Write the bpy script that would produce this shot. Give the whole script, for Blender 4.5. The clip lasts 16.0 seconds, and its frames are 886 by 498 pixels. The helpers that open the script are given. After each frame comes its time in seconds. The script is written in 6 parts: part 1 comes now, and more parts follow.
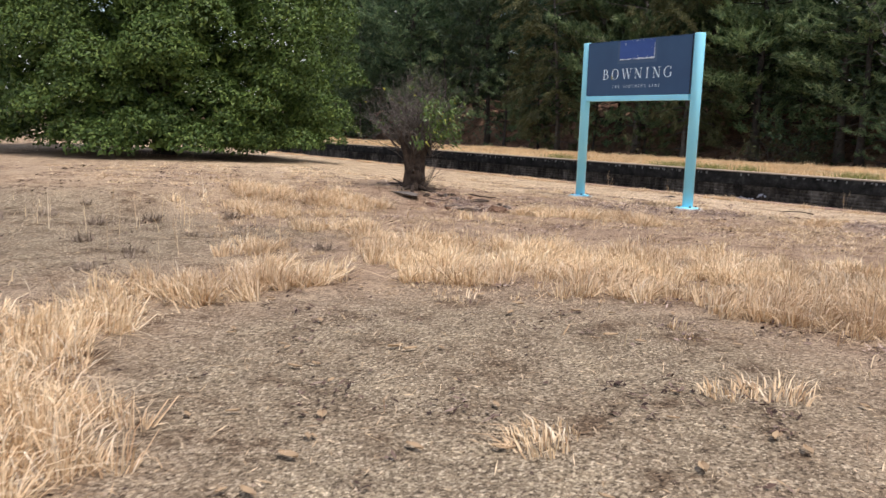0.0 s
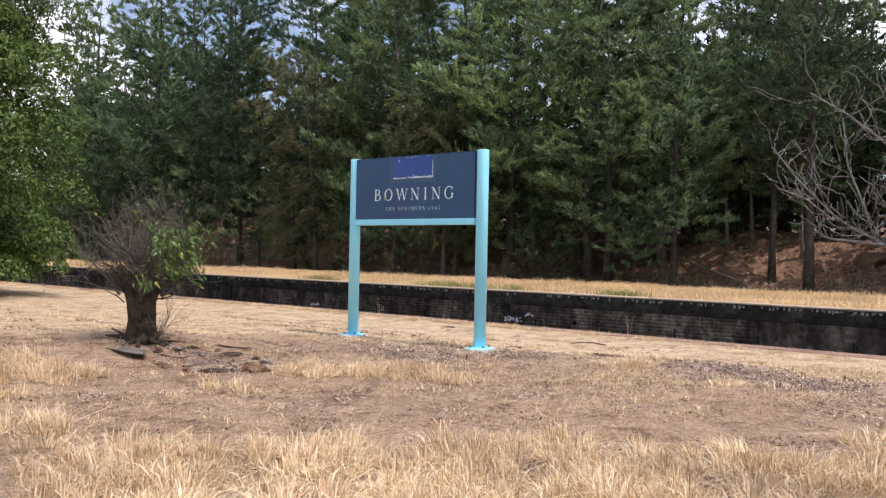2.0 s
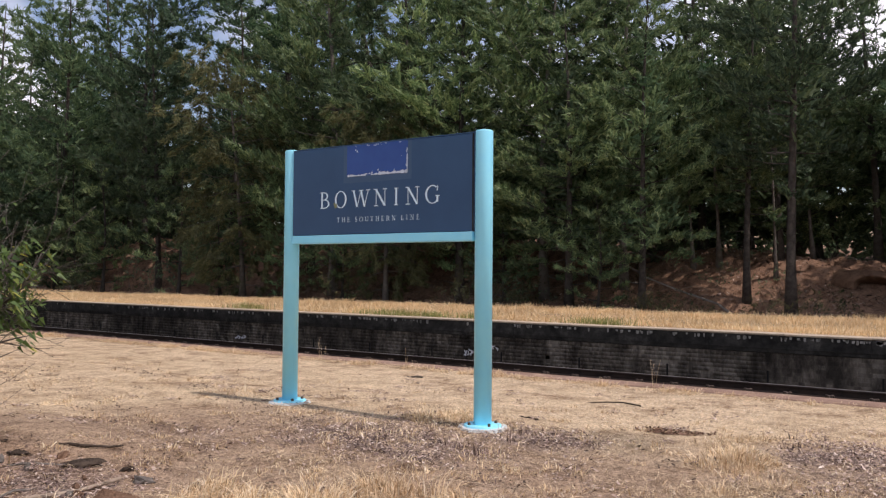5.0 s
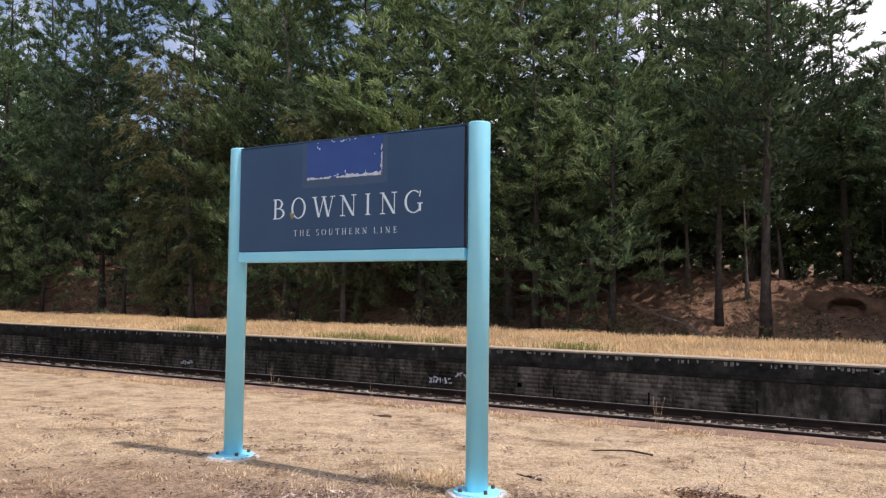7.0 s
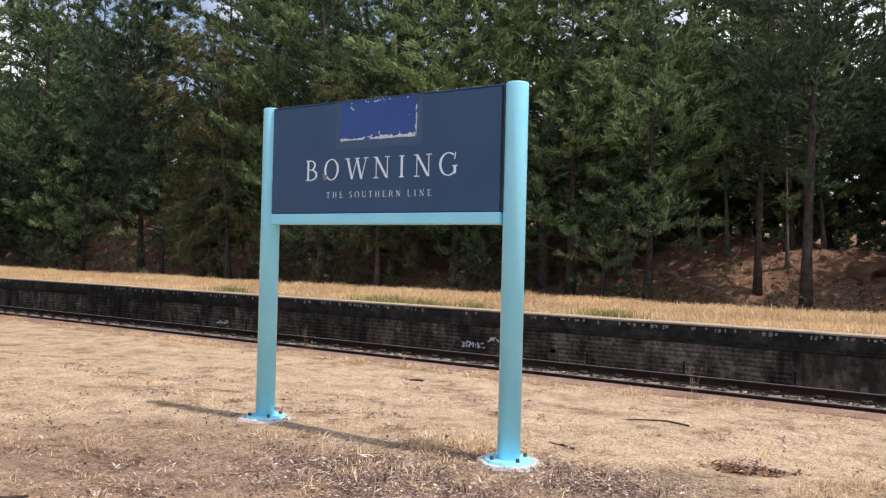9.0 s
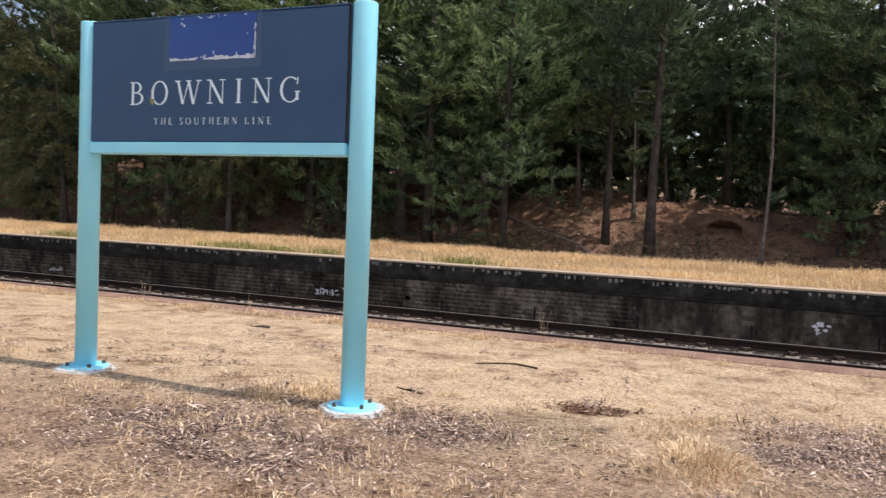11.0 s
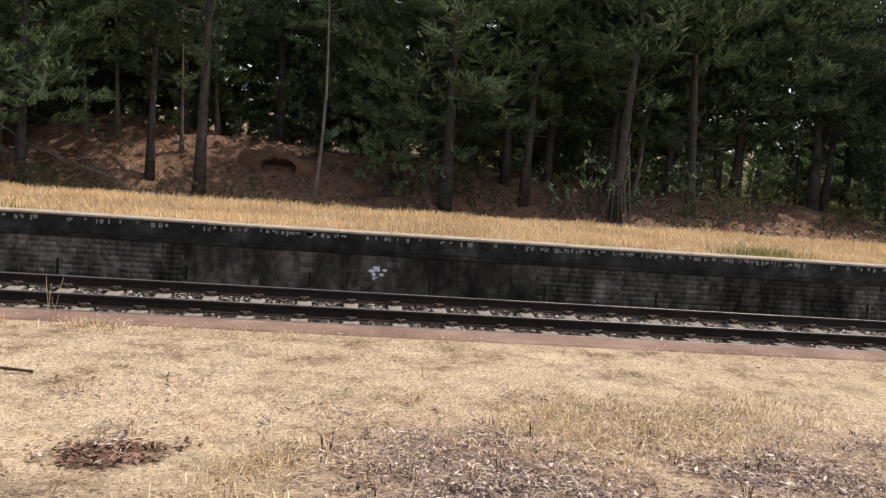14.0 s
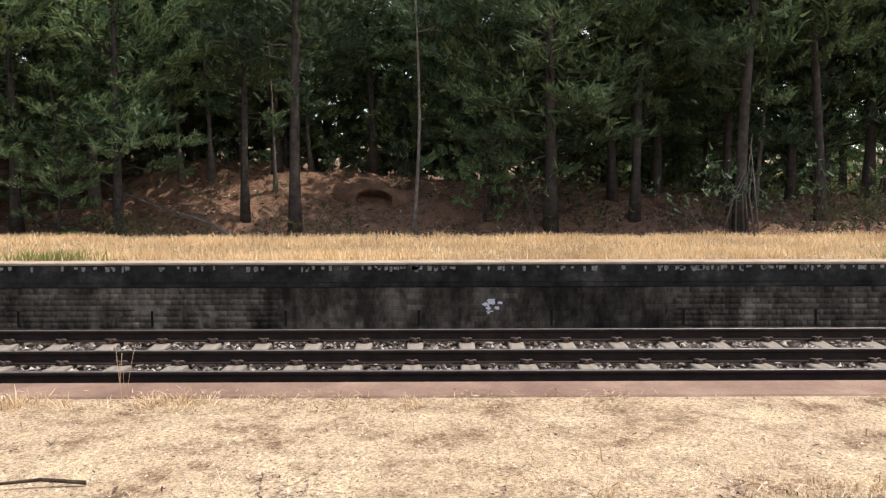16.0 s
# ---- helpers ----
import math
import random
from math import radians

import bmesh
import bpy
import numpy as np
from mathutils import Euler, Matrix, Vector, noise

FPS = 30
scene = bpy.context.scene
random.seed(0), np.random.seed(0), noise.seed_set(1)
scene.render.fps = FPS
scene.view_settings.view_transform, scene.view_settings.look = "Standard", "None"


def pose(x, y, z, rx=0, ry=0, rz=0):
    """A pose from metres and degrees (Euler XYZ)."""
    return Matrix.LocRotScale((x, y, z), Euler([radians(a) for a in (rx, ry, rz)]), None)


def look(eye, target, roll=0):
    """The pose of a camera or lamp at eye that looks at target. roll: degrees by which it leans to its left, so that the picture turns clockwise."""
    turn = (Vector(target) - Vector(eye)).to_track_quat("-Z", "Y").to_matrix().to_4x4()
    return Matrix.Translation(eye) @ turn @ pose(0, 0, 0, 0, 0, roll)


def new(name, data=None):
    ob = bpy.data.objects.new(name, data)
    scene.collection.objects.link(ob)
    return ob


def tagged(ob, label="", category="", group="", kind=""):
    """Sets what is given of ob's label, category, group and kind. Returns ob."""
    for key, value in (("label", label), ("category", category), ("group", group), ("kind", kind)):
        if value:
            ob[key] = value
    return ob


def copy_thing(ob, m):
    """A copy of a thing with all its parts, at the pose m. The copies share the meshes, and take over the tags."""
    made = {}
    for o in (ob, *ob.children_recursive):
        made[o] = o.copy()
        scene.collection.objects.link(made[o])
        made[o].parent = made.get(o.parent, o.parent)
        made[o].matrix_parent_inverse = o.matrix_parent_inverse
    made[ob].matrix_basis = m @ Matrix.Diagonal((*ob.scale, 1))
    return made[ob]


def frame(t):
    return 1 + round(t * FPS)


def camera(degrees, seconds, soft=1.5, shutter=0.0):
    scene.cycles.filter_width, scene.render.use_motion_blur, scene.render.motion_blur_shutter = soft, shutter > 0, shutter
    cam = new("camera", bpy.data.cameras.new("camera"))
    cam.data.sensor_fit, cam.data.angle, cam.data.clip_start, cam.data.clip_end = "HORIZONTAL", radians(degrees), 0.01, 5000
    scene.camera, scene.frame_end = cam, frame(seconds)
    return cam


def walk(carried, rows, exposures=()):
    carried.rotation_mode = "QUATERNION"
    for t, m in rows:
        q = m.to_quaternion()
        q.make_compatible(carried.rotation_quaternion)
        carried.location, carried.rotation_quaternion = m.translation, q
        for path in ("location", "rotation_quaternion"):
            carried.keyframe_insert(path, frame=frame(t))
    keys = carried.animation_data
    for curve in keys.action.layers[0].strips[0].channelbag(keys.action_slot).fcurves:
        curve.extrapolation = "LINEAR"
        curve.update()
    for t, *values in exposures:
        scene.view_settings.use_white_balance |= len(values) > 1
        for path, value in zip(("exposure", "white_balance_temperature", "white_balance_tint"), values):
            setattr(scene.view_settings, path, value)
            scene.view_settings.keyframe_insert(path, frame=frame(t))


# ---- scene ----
cam = camera(56.7, 16.0, soft=1.3, shutter=0.12)
PATH = [
    (0, (1.776, 1.407, 0.969), (2.894, 3.04, 0.685), 2.0),
    (0.5, (2.044, 1.846, 1.048), (3.372, 3.333, 0.897), 1.5),
    (1, (2.411, 2.26, 1.131), (3.886, 3.61, 1.098), 1.4),
    (1.5, (2.715, 2.662, 1.169), (4.252, 3.941, 1.184), 0.2),
    (2, (3.081, 3.101, 1.174), (4.636, 4.359, 1.181), 1.1),
    (2.5, (3.425, 3.531, 1.178), (4.995, 4.769, 1.186), 2.1),
    (3, (3.839, 3.916, 1.181), (5.421, 5.139, 1.207), 0.7),
    (3.5, (4.206, 4.336, 1.193), (5.8, 5.544, 1.217), 1.3),
    (4, (4.587, 4.744, 1.212), (6.201, 5.925, 1.241), 0.4),
    (6.5, (6.281, 6.306, 1.294), (7.98, 7.356, 1.393), 1.2),
    (7, (6.403, 6.421, 1.301), (8.112, 7.455, 1.406), 0.6),
    (7.5, (6.472, 6.454, 1.303), (8.159, 7.526, 1.355), 0.9),
    (8, (6.486, 6.454, 1.306), (8.152, 7.561, 1.326), 1.3),
    (10.5, (6.688, 6.545, 1.275), (8.377, 7.616, 1.291), 2.6),
    (11, (6.832, 6.57, 1.218), (8.663, 7.371, 1.124), 2.3),
    (11.5, (7.044, 6.657, 1.221), (8.965, 7.204, 1.114), 2.6),
    (12, (7.297, 6.667, 1.211), (9.265, 6.978, 1.044), 0.8),
    (12.5, (7.591, 6.676, 1.216), (9.579, 6.736, 1.003), 1.2),
    (13, (7.952, 6.785, 1.209), (9.941, 6.675, 1.027), 1.3),
    (13.5, (8.317, 6.797, 1.21), (10.294, 6.615, 0.968), 1.6),
    (14, (8.61, 6.859, 1.25), (10.585, 6.609, 1.059), 4.3),
    (14.5, (8.889, 6.966, 1.245), (10.879, 6.803, 1.121), 3.9),
    (15, (9.275, 7.012, 1.238), (11.272, 7.115, 1.19), 0.7),
    (15.5, (9.662, 7.046, 1.175), (11.661, 7.084, 1.104), 0.1),
    (16, (10.037, 7.056, 1.166), (12.032, 7.038, 1.028), -0.1),
]
walk(cam, [(t, look(eye, target, roll)) for t, eye, target, roll in PATH], exposures=[(0, -0.14, 6500, 20), (1.0, -0.06, 6500, 20), (1.5, 0.0, 6500, 21), (2.5, -0.04, 6500, 21), (3.0, -0.26, 6580, 22), (3.5, -0.31, 6600, 23), (4.0, -0.34, 6600, 23), (6.5, -0.28, 6600, 23), (7.0, -0.23, 6600, 23), (8.0, -0.12, 6620, 23), (10.5, -0.12, 6680, 21), (12.0, -0.04, 6700, 21), (12.5, -0.1, 6750, 20), (13.0, -0.2, 6750, 19), (14.0, -0.14, 6750, 18), (16.0, 0.15, 6700, 17)])

# world: clear summer sky with bright broken cloud, high sun from the far right
SUN_FROM = Vector((0.035, -0.455, 0.890))
world = bpy.data.worlds.new("sky")
scene.world = world
world.use_nodes = True
wt = world.node_tree
bg = wt.nodes["Background"]
sky = wt.nodes.new("ShaderNodeTexSky")
sky.sky_type, sky.sun_disc = "NISHITA", False
sky.sun_elevation, sky.sun_rotation = radians(63), radians(175)
sky.air_density, sky.dust_density = 1.15, 0.7
cloud = wt.nodes.new("ShaderNodeTexNoise")
cloud.inputs["Scale"].default_value, cloud.inputs["Detail"].default_value = 2.6, 7
cloud_ramp = wt.nodes.new("ShaderNodeValToRGB")
cloud_ramp.color_ramp.elements[0].position, cloud_ramp.color_ramp.elements[1].position = 0.46, 0.59
cloud_mix = wt.nodes.new("ShaderNodeMix")
cloud_mix.data_type = "RGBA"
wt.links.new(cloud.outputs["Fac"], cloud_ramp.inputs["Fac"])
wt.links.new(cloud_ramp.outputs["Color"], cloud_mix.inputs["Factor"])
wt.links.new(sky.outputs["Color"], cloud_mix.inputs["A"])
cloud_mix.inputs["B"].default_value = (9.6, 9.9, 10.3, 1)
wt.links.new(cloud_mix.outputs["Result"], bg.inputs["Color"])
bg.inputs["Strength"].default_value = 0.15

sun = new("sun", bpy.data.lights.new("sun", "SUN"))
sun.data.energy, sun.data.angle, sun.data.color = 4.0, radians(0.53), (1.0, 0.95, 0.87)
sun.matrix_world = look(SUN_FROM * 60, (0, 0, 0))


# ---------------------------------------------------------------- materials
def nodes_of(name, rough=0.9, spec=0.3, metal=0.0):
    m = bpy.data.materials.new(name)
    m.use_nodes = True
    t = m.node_tree
    b = t.nodes["Principled BSDF"]
    b.inputs["Roughness"].default_value = rough
    b.inputs["Specular IOR Level"].default_value = spec
    b.inputs["Metallic"].default_value = metal
    return m, t, b


def noise_node(t, scale, detail=5, rough=0.6, coords=None):
    n = t.nodes.new("ShaderNodeTexNoise")
    n.inputs["Scale"].default_value, n.inputs["Detail"].default_value, n.inputs["Roughness"].default_value = scale, detail, rough
    if coords:
        t.links.new(coords, n.inputs["Vector"])
    return n.outputs["Fac"]


def ramp(t, fac, stops):
    r = t.nodes.new("ShaderNodeValToRGB")
    el = r.color_ramp.elements
    while len(el) < len(stops):
        el.new(0.5)
    for e, (p, c) in zip(el, stops):
        e.position, e.color = p, (*c, 1)
    t.links.new(fac, r.inputs["Fac"])
    return r.outputs["Color"]


def mix(t, fac, a, b, how="MIX"):
    n = t.nodes.new("ShaderNodeMix")
    n.data_type, n.blend_type = "RGBA", how
    for key, v in (("Factor", fac), ("A", a), ("B", b)):
        if isinstance(v, (int, float)):
            n.inputs[key].default_value = v
        elif isinstance(v, tuple):
            n.inputs[key].default_value = (*v, 1)
        else:
            t.links.new(v, n.inputs[key])
    return n.outputs["Result"]


def bump(t, b, height, strength=0.5, distance=0.02):
    n = t.nodes.new("ShaderNodeBump")
    n.inputs["Strength"].default_value, n.inputs["Distance"].default_value = strength, distance
    t.links.new(height, n.inputs["Height"])
    t.links.new(n.outputs["Normal"], b.inputs["Normal"])


def coords_of(t, kind="Object"):
    return t.nodes.new("ShaderNodeTexCoord").outputs[kind]


def plain(name, stops, scale=6.0, rough=0.85, spec=0.3, metal=0.0, fine=60.0, relief=0.3, depth=0.01, kind="Object"):
    """Two-scale noise between colours, with fine relief."""
    m, t, b = nodes_of(name, rough, spec, metal)
    co = coords_of(t, kind)
    base = ramp(t, noise_node(t, scale, 6, 0.65, co), stops)
    grain = noise_node(t, fine, 4, 0.6, co)
    col = mix(t, 0.35, base, ramp(t, grain, [(0.3, (0.35, 0.35, 0.35)), (0.7, (1, 1, 1))]), "MULTIPLY")
    t.links.new(col, b.inputs["Base Color"])
    bump(t, b, grain, relief, depth)
    return m


def islands(name, stops, rough=0.8, spec=0.25, through_light=0.0, patchy=0.0, shade=(0.45, 0.48, 0.45), each=()):
    """A colour of its own for every loose piece: blades, leaves, stones."""
    m, t, b = nodes_of(name, rough, spec)
    g = t.nodes.new("ShaderNodeNewGeometry")
    col = ramp(t, g.outputs["Random Per Island"], stops)
    if patchy:
        big = noise_node(t, patchy, 3, 0.5, coords_of(t))
        col = mix(t, 0.6, col, ramp(t, big, [(0.35, shade), (0.65, (1.15, 1.12, 1.0))]), "MULTIPLY")
    if each:
        info = t.nodes.new("ShaderNodeObjectInfo")
        col = mix(t, 1.0, col, ramp(t, info.outputs["Random"], each), "MULTIPLY")
    t.links.new(col, b.inputs["Base Color"])
    if through_light:
        tr = t.nodes.new("ShaderNodeBsdfTranslucent")
        t.links.new(col, tr.inputs["Color"])
        ms = t.nodes.new("ShaderNodeMixShader")
        ms.inputs["Fac"].default_value = through_light
        t.links.new(b.outputs["BSDF"], ms.inputs[1])
        t.links.new(tr.outputs["BSDF"], ms.inputs[2])
        t.links.new(ms.outputs["Shader"], t.nodes["Material Output"].inputs["Surface"])
    return m


def ground_material():
    m, t, b = nodes_of("ground_soil", 0.95, 0.15)
    co = coords_of(t)
    zone = t.nodes.new("ShaderNodeVertexColor")
    zone.layer_name = "zone"
    sep = t.nodes.new("ShaderNodeSeparateColor")
    t.links.new(zone.outputs["Color"], sep.inputs["Color"])
    ragged = noise_node(t, 2.2, 8, 0.7, co)

    def edge(out):
        a = t.nodes.new("ShaderNodeMath")
        a.operation, a.inputs[1].default_value = "MULTIPLY_ADD", 1.9
        sub = t.nodes.new("ShaderNodeMath")
        sub.operation, sub.inputs[1].default_value = "SUBTRACT", 0.95
        t.links.new(ragged, sub.inputs[0])
        half = t.nodes.new("ShaderNodeMath")
        half.operation, half.inputs[1].default_value = "MULTIPLY", 0.9
        t.links.new(sub.outputs[0], half.inputs[0])
        t.links.new(out, a.inputs[0])
        t.links.new(half.outputs[0], a.inputs[2])
        a.use_clamp = True
        return a.outputs[0]

    grit = noise_node(t, 120, 3, 0.75, co)
    crumbs = noise_node(t, 38, 4, 0.7, co)
    mottle = noise_node(t, 3.4, 7, 0.72, co)
    lumps = noise_node(t, 14, 5, 0.65, co)
    broad = noise_node(t, 0.8, 5, 0.6, co)
    soil = mix(t, broad, (0.31, 0.222, 0.152), (0.54, 0.415, 0.295))
    soil = mix(t, 0.5, soil, ramp(t, lumps, [(0.32, (0.35, 0.32, 0.30)), (0.5, (0.9, 0.88, 0.86)), (0.7, (1.3, 1.25, 1.2))]), "MULTIPLY")
    sand = mix(t, broad, (0.53, 0.41, 0.26), (0.76, 0.61, 0.42))
    sand = mix(t, 0.2, sand, ramp(t, lumps, [(0.32, (0.5, 0.45, 0.4)), (0.5, (1, 1, 1)), (0.7, (1.15, 1.15, 1.15))]), "MULTIPLY")
    # bank soil; also colours in the shade under the big leafy tree
    humus_and_shade = mix(t, lumps, (0.085, 0.050, 0.034), (0.47, 0.295, 0.20))
    ballast = mix(t, lumps, (0.03, 0.026, 0.022), (0.10, 0.085, 0.07))
    col = mix(t, edge(sep.outputs["Red"]), soil, sand)
    col = mix(t, edge(sep.outputs["Green"]), col, humus_and_shade)
    col = mix(t, sep.outputs["Blue"], col, ballast)
    cover = t.nodes.new("ShaderNodeVertexColor")
    cover.layer_name = "cover"
    laid = t.nodes.new("ShaderNodeSeparateColor")
    t.links.new(cover.outputs["Color"], laid.inputs["Color"])
    cells = t.nodes.new("ShaderNodeTexVoronoi")
    cells.inputs["Scale"].default_value = 105.0
    t.links.new(co, cells.inputs["Vector"])
    shred = t.nodes.new("ShaderNodeSeparateColor")
    t.links.new(cells.outputs["Color"], shred.inputs["Color"])
    gritty = ramp(t, shred.outputs["Red"], [(0.0, (0.165, 0.132, 0.088)), (0.35, (0.275, 0.222, 0.15)), (0.75, (0.365, 0.30, 0.205)), (1.0, (0.53, 0.455, 0.33))])
    leafy = ramp(t, shred.outputs["Green"], [(0.0, (0.085, 0.06, 0.05)), (0.45, (0.235, 0.172, 0.142)), (0.8, (0.41, 0.32, 0.262)), (1.0, (0.60, 0.49, 0.40))])
    thatch = ramp(t, shred.outputs["Blue"], [(0.0, (0.14, 0.095, 0.06)), (0.5, (0.36, 0.265, 0.175)), (1.0, (0.60, 0.48, 0.33))])
    col = mix(t, edge(laid.outputs["Green"]), col, gritty)
    col = mix(t, edge(laid.outputs["Blue"]), col, thatch)
    col = mix(t, edge(laid.outputs["Red"]), col, leafy)
    crumb = ramp(t, shred.outputs["Red"], [(0.0, (0.55, 0.5, 0.46)), (0.15, (0.9, 0.88, 0.86)), (0.85, (1.05, 1.05, 1.05)), (1.0, (1.35, 1.33, 1.3))])
    col = mix(t, 0.5, col, crumb, "MULTIPLY")
    blot = ramp(t, noise_node(t, 1.7, 9, 0.78, co), [(0.38, (0.55, 0.47, 0.43)), (0.45, (0.9, 0.87, 0.85)), (0.56, (1, 1, 1)), (0.62, (1.1, 1.1, 1.08))])
    fleck = ramp(t, noise_node(t, 52.0, 3, 0.6, co), [(0.375, (0.2, 0.17, 0.15)), (0.42, (1, 1, 1)), (0.59, (1, 1, 1)), (0.65, (1.35, 1.33, 1.27))])
    col = mix(t, 0.85, col, blot, "MULTIPLY")
    col = mix(t, 0.74, col, fleck, "MULTIPLY")
    col = mix(t, 0.6, col, ramp(t, mottle, [(0.34, (0.5, 0.46, 0.43)), (0.5, (1, 1, 1)), (0.66, (1.2, 1.19, 1.17))]), "MULTIPLY")
    col = mix(t, 0.42, col, ramp(t, crumbs, [(0.38, (0.30, 0.27, 0.25)), (0.5, (0.95, 0.95, 0.95)), (0.64, (1.4, 1.38, 1.34))]), "MULTIPLY")
    col = mix(t, 0.4, col, ramp(t, grit, [(0.38, (0.22, 0.2, 0.18)), (0.5, (0.95, 0.95, 0.95)), (0.62, (1.45, 1.42, 1.38))]), "MULTIPLY")
    t.links.new(col, b.inputs["Base Color"])
    h = mix(t, 0.5, mix(t, 0.35, lumps, shred.outputs["Red"]), mix(t, 0.5, crumbs, grit))
    bump(t, b, h, 1.0, 0.03)
    return m


def paint(name, low, high, scale=2.0, rough=0.4, spec=0.5):
    """Even coat of paint with faint cloudy fading and a little orange-peel relief."""
    m, t, b = nodes_of(name, rough, spec)
    co = coords_of(t)
    t.links.new(ramp(t, noise_node(t, scale, 5, 0.6, co), [(0.35, low), (0.65, high)]), b.inputs["Base Color"])
    bump(t, b, noise_node(t, 140, 3, 0.5, co), 0.05, 0.001)
    return m


GROUND = ground_material()
TREE_SHADES = [(0.0, (0.58, 0.60, 0.66)), (0.25, (0.85, 0.84, 0.82)), (0.5, (1.0, 0.98, 0.98)), (0.72, (1.22, 1.12, 0.98)), (1.0, (1.25, 1.33, 1.36))]
STRAW = islands("dry_grass", [(0.0, (0.42, 0.285, 0.165)), (0.3, (0.77, 0.595, 0.385)), (0.8, (0.91, 0.765, 0.54)), (0.95, (0.96, 0.88, 0.71)), (1.0, (0.30, 0.20, 0.125))], 0.6, 0.3, 0.2, 0.9, (0.62, 0.52, 0.43))
PALE_STRAW = islands("pale_straw", [(0.0, (0.30, 0.205, 0.12)), (0.4, (0.60, 0.45, 0.27)), (0.85, (0.80, 0.64, 0.41)), (1.0, (0.90, 0.80, 0.62))], 0.8, 0.2)
GOLD = islands("golden_grass", [(0.0, (0.64, 0.45, 0.24)), (0.5, (0.89, 0.68, 0.405)), (1.0, (0.97, 0.84, 0.60))], 0.6, 0.3, 0.3, 0.5, (0.7, 0.62, 0.5))
GREEN_BLADE = islands("green_grass", [(0.0, (0.18, 0.22, 0.06)), (1.0, (0.38, 0.37, 0.14))], 0.7, 0.3, 0.3)
LITTER = islands("leaf_litter", [(0.0, (0.065, 0.044, 0.040)), (0.4, (0.21, 0.148, 0.125)), (0.7, (0.42, 0.310, 0.25)), (0.9, (0.62, 0.49, 0.40)), (1.0, (0.80, 0.69, 0.58))], 0.85, 0.2)
ROTTEN = islands("rotten_bark", [(0.0, (0.06, 0.032, 0.022)), (0.7, (0.17, 0.095, 0.06)), (1.0, (0.34, 0.22, 0.15))], 0.9, 0.15)
BARKBITS = islands("bark_bits", [(0.0, (0.035, 0.024, 0.02)), (0.7, (0.13, 0.085, 0.065)), (1.0, (0.27, 0.20, 0.16))], 0.9, 0.15)
CHAFF = islands("straw_chaff", [(0.0, (0.22, 0.145, 0.085)), (0.6, (0.50, 0.37, 0.22)), (1.0, (0.72, 0.57, 0.38))], 0.85, 0.2)
GRAVEL = islands("grit_stone", [(0.0, (0.06, 0.042, 0.034)), (0.5, (0.22, 0.155, 0.11)), (1.0, (0.56, 0.45, 0.32))], 0.9, 0.2)
PALE_GRIT = islands("pale_grit", [(0.0, (0.20, 0.145, 0.10)), (0.35, (0.52, 0.40, 0.28)), (1.0, (0.84, 0.74, 0.60))], 0.9, 0.2)
BALLAST = islands("ballast_stone", [(0.0, (0.035, 0.03, 0.026)), (0.4, (0.12, 0.10, 0.085)), (0.78, (0.27, 0.235, 0.195)), (1.0, (0.52, 0.48, 0.42))], 0.9, 0.2)
NEEDLES = islands("pine_needles", [(0.0, (0.042, 0.090, 0.050)), (0.6, (0.118, 0.215, 0.115)), (0.92, (0.225, 0.345, 0.185)), (1.0, (0.34, 0.40, 0.21))], 0.5, 0.35, 0.42, 0.5, (0.5, 0.56, 0.52), TREE_SHADES)
NEEDLES_LIGHT = islands("light_green_foliage", [(0.0, (0.072, 0.130, 0.064)), (0.5, (0.19, 0.295, 0.145)), (1.0, (0.39, 0.485, 0.25))], 0.5, 0.35, 0.42, 0.5, (0.5, 0.55, 0.5), TREE_SHADES)
# own tone of the dark pines; inside other crowns it paints in shade
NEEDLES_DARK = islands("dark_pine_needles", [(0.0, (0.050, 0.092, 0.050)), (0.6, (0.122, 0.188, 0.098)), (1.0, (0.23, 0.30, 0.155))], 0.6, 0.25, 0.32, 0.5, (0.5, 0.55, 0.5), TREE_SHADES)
NEEDLES_OLIVE = islands("olive_foliage", [(0.0, (0.085, 0.092, 0.038)), (0.6, (0.155, 0.17, 0.075)), (1.0, (0.27, 0.255, 0.115))], 0.6, 0.3, 0.25, 0.6)
LEAF = islands("broad_leaf", [(0.0, (0.028, 0.055, 0.012)), (0.6, (0.072, 0.128, 0.029)), (1.0, (0.165, 0.235, 0.058))], 0.55, 0.25, 0.16)
SHRUB_LEAF = islands("shrub_leaf", [(0.0, (0.05, 0.095, 0.022)), (0.85, (0.12, 0.19, 0.045)), (1.0, (0.42, 0.40, 0.06))], 0.45, 0.4, 0.3)
WEED = islands("dead_weed", [(0.0, (0.12, 0.09, 0.07)), (0.6, (0.30, 0.24, 0.18)), (1.0, (0.48, 0.40, 0.31))], 0.85, 0.15, 0.15)
UNDER = islands("undergrowth", [(0.0, (0.035, 0.045, 0.02)), (0.6, (0.075, 0.085, 0.035)), (1.0, (0.15, 0.11, 0.06))], 0.8, 0.2, 0.15, 0.5)
BARK = plain("pine_bark", [(0.3, (0.040, 0.034, 0.029)), (0.7, (0.118, 0.104, 0.090))], 5, 0.95, 0.1, 0, 30, 0.8, 0.03)
PALE_BARK = plain("pale_bark", [(0.3, (0.11, 0.095, 0.082)), (0.7, (0.26, 0.235, 0.205))], 6, 0.95, 0.1, 0, 40, 0.6, 0.02)
DEAD_WOOD = plain("bleached_wood", [(0.3, (0.125, 0.118, 0.112)), (0.7, (0.31, 0.30, 0.288))], 9, 0.9, 0.15, 0, 60, 0.5, 0.008)
